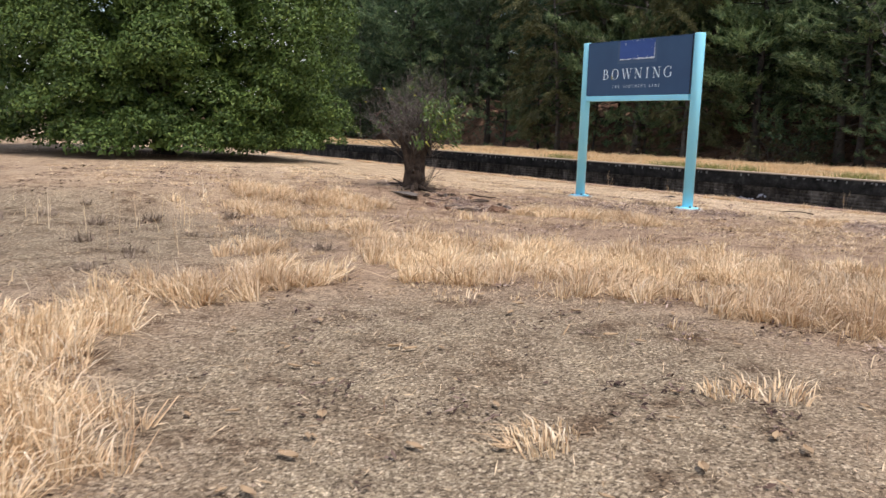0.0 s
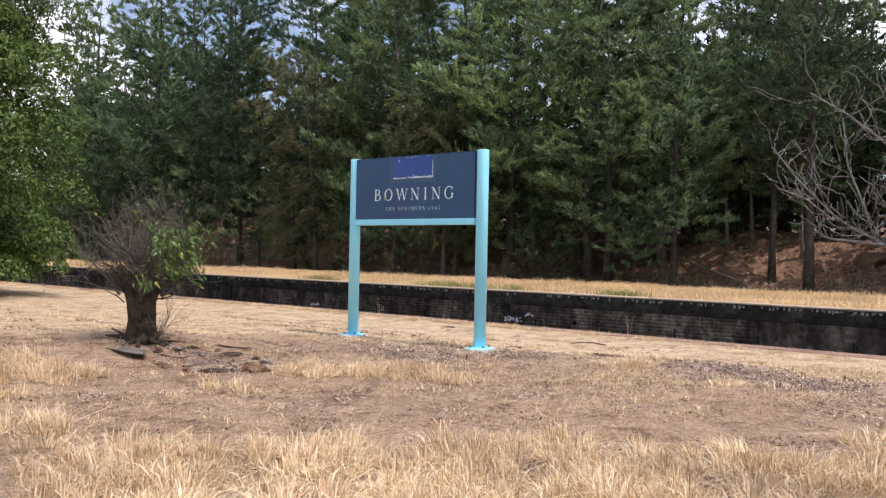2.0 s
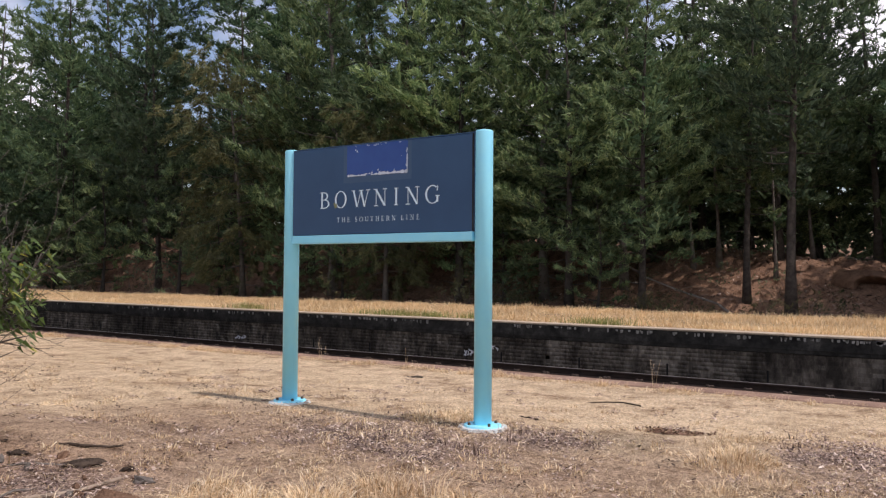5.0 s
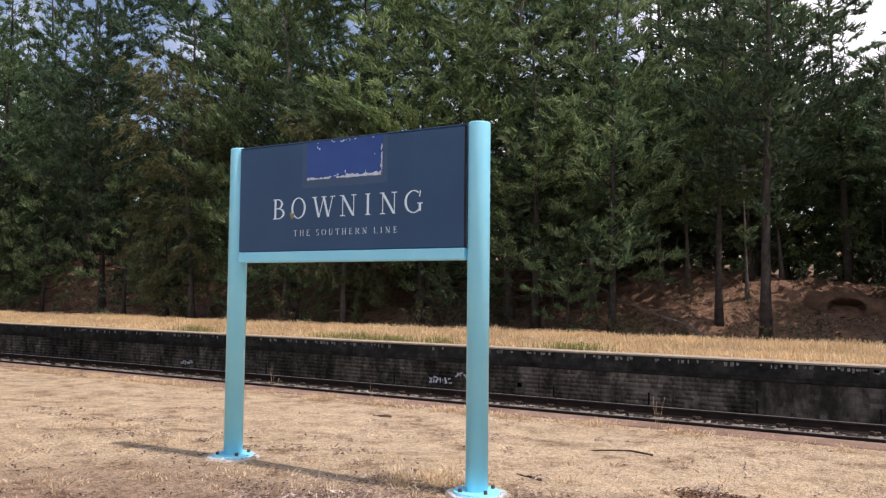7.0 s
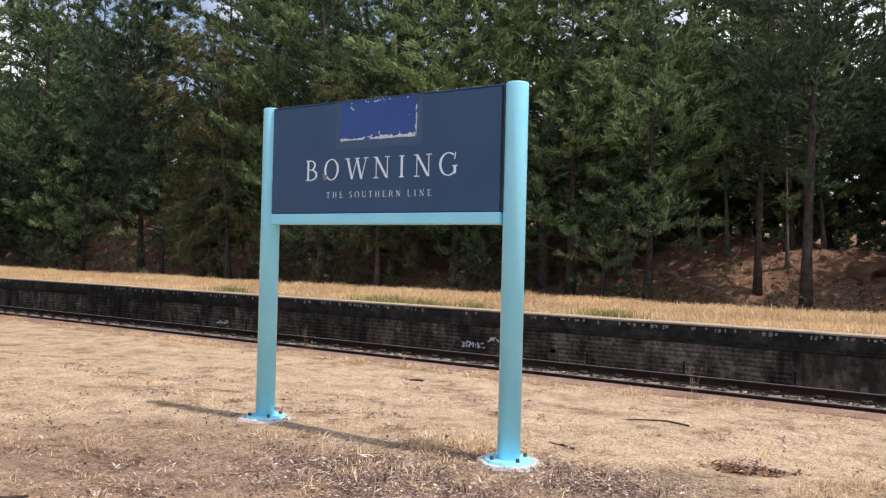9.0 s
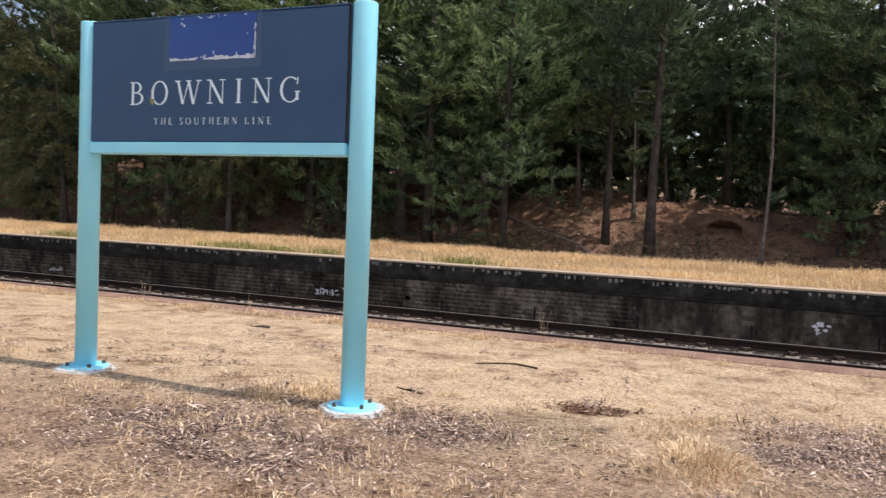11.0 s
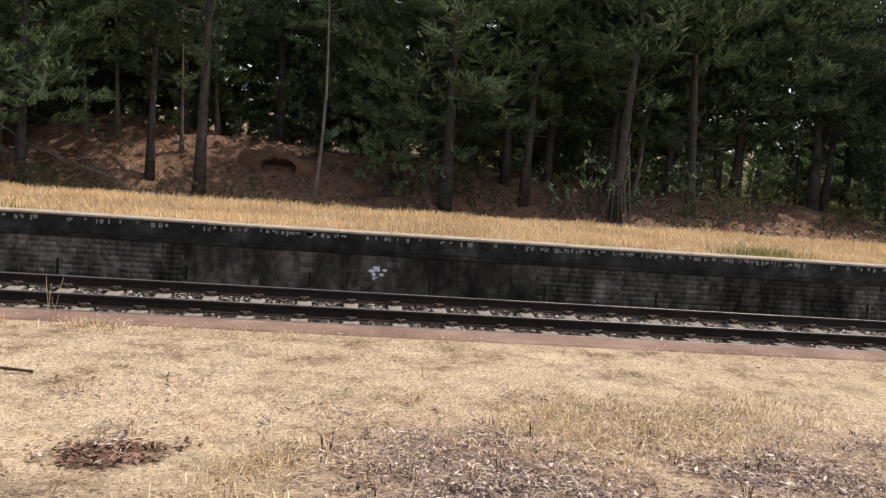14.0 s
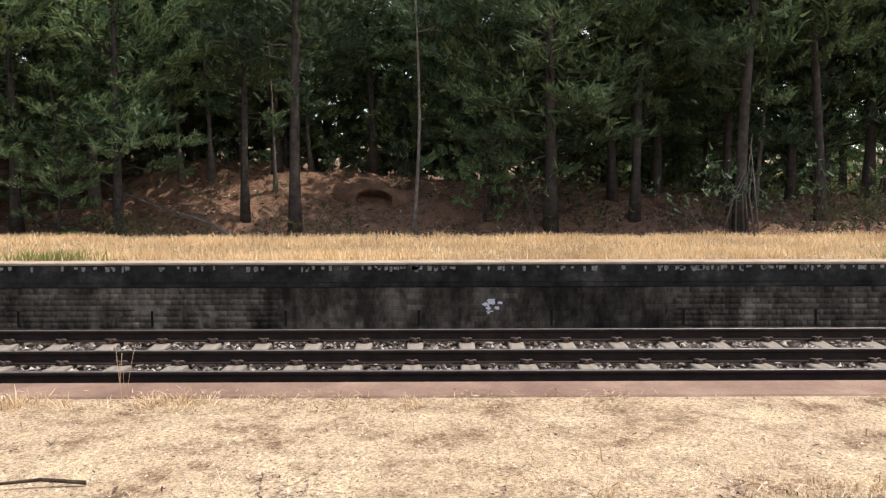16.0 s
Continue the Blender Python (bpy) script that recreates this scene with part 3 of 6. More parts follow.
def make_rail(x, label):
    ob = tagged(new("rail"), label, "rail", "rails of the railway line")
    ob.matrix_basis = pose(x, 0, RAIL_Z - 0.158)
    prof = rail_profile()
    n = len(prof)
    v = [(px, yy, pz) for yy in (Y0, Y1) for px, pz in prof]
    f = [(i, (i + 1) % n, n + (i + 1) % n, n + i) for i in range(n)] + [tuple(range(n - 1, -1, -1)), tuple(range(n, 2 * n))]
    part("rail_body", mesh_from("rail_body", v, f, RAIL), ob)
    part("running_surface", box_mesh("running_surface", (-0.027, Y0, 0.1575), (0.027, Y1, 0.161), RAIL_TOP, 0.0012), ob, "worn grey top of the rail")
    return ob


make_rail(20.0, "rusty steel rail with a worn top, clipped to concrete sleepers")
make_rail(21.5, "rusty steel rail with a worn top, clipped to concrete sleepers")
make_rail(18.82, "rusty steel rail lying beside the track bed")


def make_sleeper():
    bm = bmesh.new()
    prof = [(-1.25, 0.0, 0.125), (-0.95, 0.0, 0.12), (-0.3, -0.035, 0.105), (0.3, -0.035, 0.105), (0.95, 0.0, 0.12), (1.25, 0.0, 0.125)]
    rings = []
    for px, top, half in prof:
        rings.append([bm.verts.new(c) for c in ((px, -half - 0.02, -0.2), (px, half + 0.02, -0.2), (px, half, top - 0.012), (px, half - 0.012, top), (px, -half + 0.012, top), (px, -half, top - 0.012))])
    for a, b in zip(rings, rings[1:]):
        for i in range(6):
            bm.faces.new((a[i], a[(i + 1) % 6], b[(i + 1) % 6], b[i]))
    bm.faces.new(rings[0][::-1])
    bm.faces.new(rings[-1])
    ob = tagged(new("sleeper"), "pale concrete railway sleeper set in dark ballast", "sleeper", "sleepers under the track")
    part("block", from_bm("block", bm, CONCRETE), ob)
    tub = Tubes()
    pts = [(0.0, -0.05, 0.0), (0.03, -0.055, 0.03), (0.05, -0.03, 0.035), (0.045, 0.0, 0.02), (0.055, 0.03, 0.035), (0.03, 0.05, 0.03), (0.0, 0.05, 0.0)]
    tub.add([(px, py * 1.25, pz * 1.5) for px, py, pz in pts], [0.015] * 7, 5)
    tub.add([(0.02, 0, -0.01), (0.02, 0, 0.045)], [0.05, 0.04], 6)
    clip = tub.mesh("clip", BOLT)
    for px in (-0.75, 0.75):
        for s in (-1, 1):
            part("rail_clip", clip, ob, at=pose(px + s * 0.062, 0, 0.002, 0, 0, 0 if s > 0 else 180))
    return ob


SLEEPER_Z, PITCH, FIRST = RAIL_Z - 0.158 - 0.002, 0.706, 7.345
first_sleeper = make_sleeper()
first_sleeper.matrix_basis = pose(20.75, FIRST, SLEEPER_Z)
for k in range(-26, 90):
    if k:
        copy_thing(first_sleeper, pose(20.75 + rng.uniform(-0.015, 0.015), FIRST + k * PITCH + rng.uniform(-0.012, 0.012), SLEEPER_Z, 0, 0, rng.uniform(-0.6, 0.6)))

n = 44000
bx = rng.uniform(17.0, 22.38, n)
by = rng.uniform(-5, 27, n)
near_rail = np.min(np.abs(bx[:, None] - np.array([18.82, 20.0, 21.5])[None]), 1)
off = np.abs((by - FIRST + PITCH / 2) % PITCH - PITCH / 2)
inside = (bx > 19.5) & (bx < 22.0)
keep = (near_rail > 0.09) & ~(inside & (off < 0.16))
bx, by = bx[keep], by[keep]
bz = np.where((bx > 19.3), SLEEPER_Z - 0.028, SLEEPER_Z - 0.06) + rng.uniform(-0.02, 0.015, len(bx))
v, f = stones(rng, np.column_stack([bx, by, bz]), 0.032)
tagged(new("ballast", mesh_from("ballast", v, f, BALLAST)), "loose dark grey crushed stone between the sleepers", "ballast", kind="stuff")

# far platform wall
far_wall = tagged(new("far_platform_wall"), "soot-blackened brick platform wall under a pale coping", "platform wall", kind="structure")
part("wall_core", box_mesh("wall_core", (WALL - 0.003, Y0, BED - 0.1), (WALL + 0.3, Y1, -0.27), BRICK), far_wall)
band_bm = bmesh.new()
prof = [(0.3, -0.27), (-0.005, -0.27), (-0.035, -0.255), (-0.04, -0.19), (-0.055, -0.18), (-0.06, 0.078), (0.3, 0.078)]
for yy in np.arange(Y0, Y1, 1.5):
    ring = [[band_bm.verts.new((WALL + px + rng.normal(0, 0.002), y2, pz)) for px, pz in prof] for y2 in (yy, yy + 1.497)]
    for i in range(len(prof)):
        j = (i + 1) % len(prof)
        band_bm.faces.new((ring[0][i], ring[0][j], ring[1][j], ring[1][i]))
    band_bm.faces.new(ring[0][::-1])
    band_bm.faces.new(ring[1])
part("rendered_band", from_bm("rendered_band", band_bm, RENDERED), far_wall, "blackened corbelled band")
cop = box_mesh("far_coping_slab", (-0.08, 0, 0.018), (0.36, 1.497, 0.058), FAR_COPING, 0.008)
for k, yy in enumerate(np.arange(Y0, Y1, 1.5)):
    part("coping_slab", cop, far_wall, at=pose(WALL + rng.uniform(-0.008, 0.008), yy, 0.062 + rng.uniform(-0.004, 0.003)))
# no opening is cut: a near-black block paints the dark inside each slot
slot = box_mesh("drain_slot", (-0.016, -0.018, -0.12), (0.02, 0.018, 0.12), plain("slot_shade_black", [(0.3, (0.004, 0.004, 0.004)), (0.7, (0.01, 0.01, 0.01))]))
for k in range(-6, 20):
    part("drain_slot", slot, far_wall, "narrow slot, its inner dark painted on a black block", at=pose(WALL, 7.314 + k * 2.016, -0.74))
lime_v, lime_f = [], []
for k in range(900):
    yy = rng.uniform(-8, 40)
    if waves(yy * 0.35, 2.0) < -0.12 and rng.random() < 0.8 or yy > 8.5 and rng.random() < 0.6:
        continue
    h, w = rng.uniform(0.03, 0.085), rng.uniform(0.012, 0.034)
    b = len(lime_v)
    xx = WALL - 0.0645
    top = 0.066 - rng.uniform(0, 0.02)
    lime_v += [(xx, yy - w, top), (xx, yy + w, top), (xx, yy + w * rng.uniform(0.75, 1), top - h * rng.uniform(0.8, 1)), (xx, yy, top - h), (xx, yy - w * rng.uniform(0.75, 1), top - h * rng.uniform(0.7, 1))]
    lime_f.append((b, b + 1, b + 2, b + 3, b + 4))
tagged(new("lime_streaks", mesh_from("lime_streaks", lime_v, lime_f, LIME)), "short pale lime streaks under the wall coping", "stain", kind="stuff")


# ---------------------------------------------------------------- station sign
STEM, HAIR = 0.132, 0.052


def bar(x0, y0, x1, y1, wide):
    """A straight stroke whose ends are cut level."""
    return [(x0 - wide / 2, y0), (x0 + wide / 2, y0), (x1 + wide / 2, y1), (x1 - wide / 2, y1)]


def slab_foot(x, y, wide):
    return [(x - wide / 2, y), (x + wide / 2, y), (x + wide / 2, y + 0.045), (x - wide / 2, y + 0.045)]


def stem(x, wide=STEM):
    return [bar(x, 0, x, 1, wide), slab_foot(x, 0, wide + 0.16), slab_foot(x, 0.955, wide + 0.16)]


def bow(cx, cy, rx, ry, tx, ty, a0, a1, steps=18):
    """A curved stroke, thick at its sides and thin above and below."""
    out = []
    turn = [radians(a0 + (a1 - a0) * k / steps) for k in range(steps + 1)]
    for p, q in zip(turn, turn[1:]):
        out.append([(cx + rx * math.cos(p), cy + ry * math.sin(p)), (cx + rx * math.cos(q), cy + ry * math.sin(q)), (cx + (rx - tx) * math.cos(q), cy + (ry - ty) * math.sin(q)), (cx + (rx - tx) * math.cos(p), cy + (ry - ty) * math.sin(p))])
    return out


def flat(x0, x1, y, thick=HAIR, beak=0.0):
    """A thin level arm, with a small upright beak at its end."""
    out = [[(x0, y), (x1, y), (x1, y + thick), (x0, y + thick)]]
    if beak:
        out.append([(x1 - 0.05, y), (x1, y), (x1, y + beak), (x1 - 0.03, y + beak)])
    return out


def glyph(c, w):
    """The strokes of a serif capital of unit height and width w."""
    if c == "I":
        return stem(w / 2)
    if c == "B":
        return stem(0.19) + flat(0.19, 0.45 * w, 0.0) + flat(0.19, 0.45 * w, 0.5) + flat(0.19, 0.42 * w, 0.945) + bow(0.42 * w, 0.7475, 0.44 * w, 0.2525, STEM, HAIR, -90, 90) + bow(0.45 * w, 0.2775, 0.55 * w, 0.2775, STEM, HAIR, -90, 90)
    if c == "O":
        return bow(w / 2, 0.5, w / 2, 0.52, STEM, HAIR, 0, 360, 36)
    if c == "G":
        return bow(w * 0.5, 0.5, w * 0.5, 0.52, STEM, HAIR, 52, 322, 30) + [bar(0.84 * w, 0.08, 0.84 * w, 0.42, STEM), slab_foot(0.84 * w, 0.40, STEM + 0.16), bar(0.82 * w, 0.70, 0.86 * w, 0.99, 0.06)]
    if c == "W":
        q = [0.13 * w, 0.33 * w, 0.54 * w, 0.73 * w, 0.92 * w]
        return [bar(q[0], 1, q[1], 0, STEM), bar(q[2], 1, q[1], 0, HAIR), bar(q[2] - 0.02, 1, q[3], 0, STEM), bar(q[4], 1, q[3], 0, HAIR)] + [slab_foot(x, 0.955, 0.30) for x in (q[0], q[2], q[4])]
    if c == "N":
        return [bar(0.17, 0, 0.17, 1, HAIR), bar(0.15, 1, w - 0.16, 0, STEM + 0.02), bar(w - 0.15, 0, w - 0.15, 1, HAIR), slab_foot(0.17, 0, 0.30), slab_foot(0.12, 0.955, 0.26), slab_foot(w - 0.15, 0.955, 0.30)]
    if c == "T":
        return [bar(w / 2, 0, w / 2, 1, STEM), slab_foot(w / 2, 0, STEM + 0.18)] + flat(0, w, 0.945) + [bar(0.02, 0.78, 0.02, 1, 0.04), bar(w - 0.02, 0.78, w - 0.02, 1, 0.04)]
    if c == "H":
        return stem(0.17) + stem(w - 0.17) + flat(0.17, w - 0.17, 0.48)
    if c == "E":
        return stem(0.17) + flat(0.17, w, 0.0, beak=0.22) + flat(0.17, 0.8 * w, 0.48) + flat(0.17, 0.95 * w, 0.945)
    if c == "L":
        return stem(0.17) + flat(0.17, w, 0.0, beak=0.24)
    if c == "U":
        return [bar(0.17, 0.35, 0.17, 1, STEM), bar(w - 0.12, 0.35, w - 0.12, 1, HAIR), slab_foot(0.17, 0.955, 0.30), slab_foot(w - 0.12, 0.955, 0.24)] + bow(w / 2 - 0.01, 0.36, w / 2 - 0.085, 0.38, 0.12, 0.08, 180, 360)
    if c == "R":
        return stem(0.17) + flat(0.17, 0.45 * w, 0.48) + flat(0.17, 0.45 * w, 0.945) + bow(0.45 * w, 0.74, 0.45 * w, 0.26, STEM, HAIR, -90, 90) + [bar(0.5 * w, 0.5, w - 0.06, 0, STEM)]
    return bow(0.5 * w, 0.75, 0.42 * w, 0.27, 0.12, 0.07, 30, 265) + bow(0.5 * w, 0.25, 0.46 * w, 0.27, 0.13, 0.07, 92, -150)


def letter_mesh(c, width, height):
    """One raised capital, upright in the y-z plane and read from -x."""
    v, f = [], []
    for k, strokes in enumerate(glyph(c, width / height)):
        b = len(v)
        v += [(-0.0002 * (k % 7), -px * height, py * height) for px, py in strokes]
        f.append(tuple(range(b, b + len(strokes))))
    return mesh_from("letter", v, f, LETTER)


def pipe(radius, z0, z1, material, name):
    bm = bmesh.new()
    ring = bmesh.ops.create_cone(bm, cap_ends=True, segments=32, radius1=radius, radius2=radius, depth=z1 - z0)
    bmesh.ops.translate(bm, verts=bm.verts[:], vec=(0, 0, (z0 + z1) / 2))
    top = [e for e in bm.edges if all(v.co.z > z1 - 1e-4 for v in e.verts)]
    bmesh.ops.bevel(bm, geom=top, offset=0.012, segments=3, affect="EDGES", profile=0.6)
    me = from_bm(name, bm, material)
    for p in me.polygons:
        p.use_smooth = abs(p.normal.z) < 0.9
    return me


def make_sign():
    s = tagged(new("station_sign"), "faded navy station name board on two pale blue steel posts", "sign")
    s.matrix_basis = pose(11.11, 10.08, 0.0)
    half = 1.083
    for sy in (half, -half):
        post = part("post", pipe(0.073, 0.0, 2.42, TEAL, "post"), s, "pale blue round steel post", at=pose(0, sy, 0))
        bm = bmesh.new()
        bmesh.ops.create_cone(bm, cap_ends=True, segments=28, radius1=0.155, radius2=0.15, depth=0.016)
        part("base_flange", from_bm("base_flange", bm, TEAL), post, at=pose(0, 0, 0.022))
        bm = bmesh.new()
        bmesh.ops.create_cone(bm, cap_ends=True, segments=24, radius1=0.205, radius2=0.19, depth=0.03)
        for v in bm.verts:
            r = 1 + 0.07 * math.sin(5 * math.atan2(v.co.y, v.co.x) + sy)
            v.co.x, v.co.y = v.co.x * r, v.co.y * r
        part("footing", from_bm("footing", bm, SPLASH), post, "paint-spattered concrete footing", at=pose(0, 0, 0.0))
        for k in range(4):
            a = math.radians(45 + 90 * k + 12)
            bm = bmesh.new()
            bmesh.ops.create_cone(bm, cap_ends=True, segments=6, radius1=0.014, radius2=0.013, depth=0.022)
            part("bolt", from_bm("bolt", bm, BOLT), post, "dark rusty bolt", at=pose(0.12 * math.cos(a), 0.12 * math.sin(a), 0.04))
    board = part("name_board", box_mesh("name_board", (-0.055, -1.022, 1.595), (0.06, 1.022, 2.40), NAVY, 0.006), s, "faded navy enamel board")
    part("bottom_beam", box_mesh("bottom_beam", (-0.068, -1.012, 1.515), (0.066, 1.012, 1.592), TEAL, 0.005), s, "pale blue box beam")
    part("top_trim", box_mesh("top_trim", (-0.058, -1.02, 2.401), (0.062, 1.02, 2.409), NAVY, 0.002), board)
    part("bare_strip", box_mesh("bare_strip", (-0.0575, -1.02, 1.597), (-0.0555, -1.004, 2.398), RENDERED), board)
    front = -0.0552
    # raised rectangle where an emblem was removed, with a faint frame and chipped edge
    part("emblem_shadow", box_mesh("emblem_shadow", (front - 0.0006, -0.385, 2.06), (front + 0.004, 0.385, 2.399), paint("pale_navy", (0.033, 0.084, 0.162), (0.042, 0.098, 0.188), 3.0, 0.42)), board)
    part("emblem_panel", box_mesh("emblem_panel", (front - 0.003, -0.345, 2.118), (front + 0.002, 0.342, 2.397), ROYAL), board, "bare royal blue rectangle")
    rng = np.random.default_rng(8)
    cv, cf = [], []

    def chip(cy, cz, w, h):
        b = len(cv)
        m = 9
        for k in range(m):
            a = k * math.tau / m
            r = rng.uniform(0.45, 1.0)
            cv.append((front - 0.0045, cy + math.cos(a) * w * r, cz + math.sin(a) * h * r))
        cf.append(tuple(range(b, b + m)))

    def torn(y0, z0, y1, z1, n, wide):
        a = len(cv)
        for k in range(n + 1):
            t = k / n
            w = wide * rng.uniform(0.15, 1.0)
            dy, dz = (0, 1) if abs(y1 - y0) > abs(z1 - z0) else (1, 0)
            cy, cz = y0 + (y1 - y0) * t, z0 + (z1 - z0) * t
            cv.append((front - 0.0042, cy - dy * w * 0.3, cz - dz * w * 0.3))
            cv.append((front - 0.0042, cy + dy * w, cz + dz * w))
        cf.append(tuple(a + 2 * k for k in range(n + 1)) + tuple(a + 2 * k + 1 for k in range(n, -1, -1)))

    torn(-0.345, 2.121, 0.06, 2.121, 26, 0.028)
    torn(0.12, 2.12, 0.335, 2.12, 14, 0.018)
    torn(-0.343, 2.13, -0.343, 2.28, 12, 0.014)
    for k in range(10):
        chip(-0.345 + 0.67 * rng.random() ** 0.8, 2.128 + rng.normal(0, 0.006), rng.uniform(0.008, 0.034), rng.uniform(0.004, 0.013))
    for k in range(16):
        chip(-0.338 + rng.normal(0, 0.004), 2.13 + 0.25 * rng.random() ** 1.3, rng.uniform(0.003, 0.009), rng.uniform(0.008, 0.024))
    for k in range(12):
        chip(rng.uniform(-0.35, 0.3), 2.389 + rng.normal(0, 0.005), rng.uniform(0.005, 0.018), rng.uniform(0.003, 0.009))
    for cy, cz, w, h in ((0.22, 2.34, 0.012, 0.009), (0.24, 2.355, 0.008, 0.014), (-0.02, 2.16, 0.006, 0.02), (-0.2, 2.15, 0.004, 0.02), (-0.28, 2.27, 0.005, 0.006)):
        chip(cy, cz, w, h)
    for face in cf:
        part("paint_chip", mesh_from("paint_chip", [cv[i] for i in face], [tuple(range(len(face)))], CHIPPED), board, "flake of chipped white paint")
    for c, left, width in zip("BOWNING", (0.671, 0.483, 0.289, 0.024, -0.193, -0.327, -0.535), (0.122, 0.141, 0.217, 0.147, 0.064, 0.147, 0.150)):
        part("letter", letter_mesh(c, width, 0.152), board, "white serif capital letter", at=pose(front - 0.004, left, 1.838))
    WIDE = {"T": 0.80, "H": 0.95, "E": 0.72, "S": 0.64, "O": 0.98, "U": 0.90, "R": 0.90, "N": 0.95, "L": 0.72, "I": 0.40}
    for word, left, right in (("THE", 0.456, 0.301), ("SOUTHERN", 0.240, -0.220), ("LINE", -0.278, -0.476)):
        widths = [WIDE[c] * 0.043 for c in word]
        gap = (left - right - sum(widths)) / (len(word) - 1)
        for k, c in enumerate(word):
            part("letter", letter_mesh(c, widths[k], 0.043), board, "small white serif capital letter", at=pose(front - 0.004, left - sum(widths[:k]) - gap * k, 1.7065))
    cv, cf = [], []
    chip(0.478, 1.862, 0.030, 0.034)
    part("lichen_spot", mesh_from("lichen_spot", cv, cf, plain("lichen", [(0.3, (0.22, 0.24, 0.12)), (0.7, (0.34, 0.35, 0.2))], 40, 0.9)), board, "small olive stain")


make_sign()


# ---------------------------------------------------------------- trees
def sprays(rng, centres, ways, count, length, width, loose=0.8, droop=0.0):
    """Narrow leaf slivers fanned about twig tips, one island each."""
    n = len(centres) * count
    c = np.repeat(centres, count, 0) + rng.normal(0, length * 0.35, (n, 3))
    d = np.repeat(ways, count, 0) + rng.normal(0, loose, (n, 3))
    d[:, 2] -= droop
    d /= np.linalg.norm(d, axis=1, keepdims=True) + 1e-9
    s = np.cross(d, rng.normal(0, 1, (n, 3)))
    s /= np.linalg.norm(s, axis=1, keepdims=True) + 1e-9
    ln = (length * rng.uniform(0.5, 1.3, n))[:, None]
    wd = (width * rng.uniform(0.6, 1.4, n))[:, None]
    v = np.stack([c - d * ln * 0.4 + s * wd, c + d * ln * 0.6, c - d * ln * 0.4 - s * wd], 1).reshape(-1, 3)
    f = np.arange(n)[:, None] * 3 + np.array([[0, 1, 2]])
    return v, f


def puffs(rng, centres, radii, per, length, width, droop=0.0):
    """Flattened clumps of needles, thick above and open below."""
    n = len(centres) * per
    u = rng.normal(0, 1, (n, 3))
    u /= np.linalg.norm(u, axis=1, keepdims=True) + 1e-9
    u[:, 2] = np.where(u[:, 2] < 0, u[:, 2] * 0.45, u[:, 2])
    r = np.repeat(radii, per)[:, None]
    c = np.repeat(centres, per, 0) + u * r * (rng.random((n, 1)) ** 0.4) * np.array([1, 1, 0.62])
    d = u * np.array([1, 1, 0.7]) + rng.normal(0, 0.35, (n, 3)) + np.array([0, 0, 0.45 - droop])
    d /= np.linalg.norm(d, axis=1, keepdims=True) + 1e-9
    s = np.cross(d, rng.normal(0, 1, (n, 3)))
    s /= np.linalg.norm(s, axis=1, keepdims=True) + 1e-9
    ln = (length * rng.uniform(0.5, 1.3, n))[:, None]
    wd = (width * rng.uniform(0.6, 1.4, n))[:, None]
    v = np.stack([c - d * ln * 0.4 + s * wd, c + d * ln * 0.6, c - d * ln * 0.4 - s * wd], 1).reshape(-1, 3)
    return v, np.arange(n)[:, None] * 3 + np.array([[0, 1, 2]])


def needle_tufts(rng, at, way, per, length, width):
    """Brushes of needles about shoot tips, one island each needle."""
    n = len(at) * per
    d = np.repeat(way, per, 0) + rng.normal(0, 0.55, (n, 3))
    d /= np.linalg.norm(d, axis=1, keepdims=True) + 1e-9
    c = np.repeat(at, per, 0) + d * length * 0.15 + rng.normal(0, length * 0.16, (n, 3))
    s = np.cross(d, rng.normal(0, 1, (n, 3)))
    s /= np.linalg.norm(s, axis=1, keepdims=True) + 1e-9
    ln = (length * rng.uniform(0.6, 1.25, n))[:, None]
    wd = (width * rng.uniform(0.6, 1.4, n))[:, None]
    v = np.stack([c - d * ln * 0.4 + s * wd, c + d * ln * 0.6, c - d * ln * 0.4 - s * wd], 1).reshape(-1, 3)
    return v, np.arange(n)[:, None] * 3 + np.array([[0, 1, 2]])


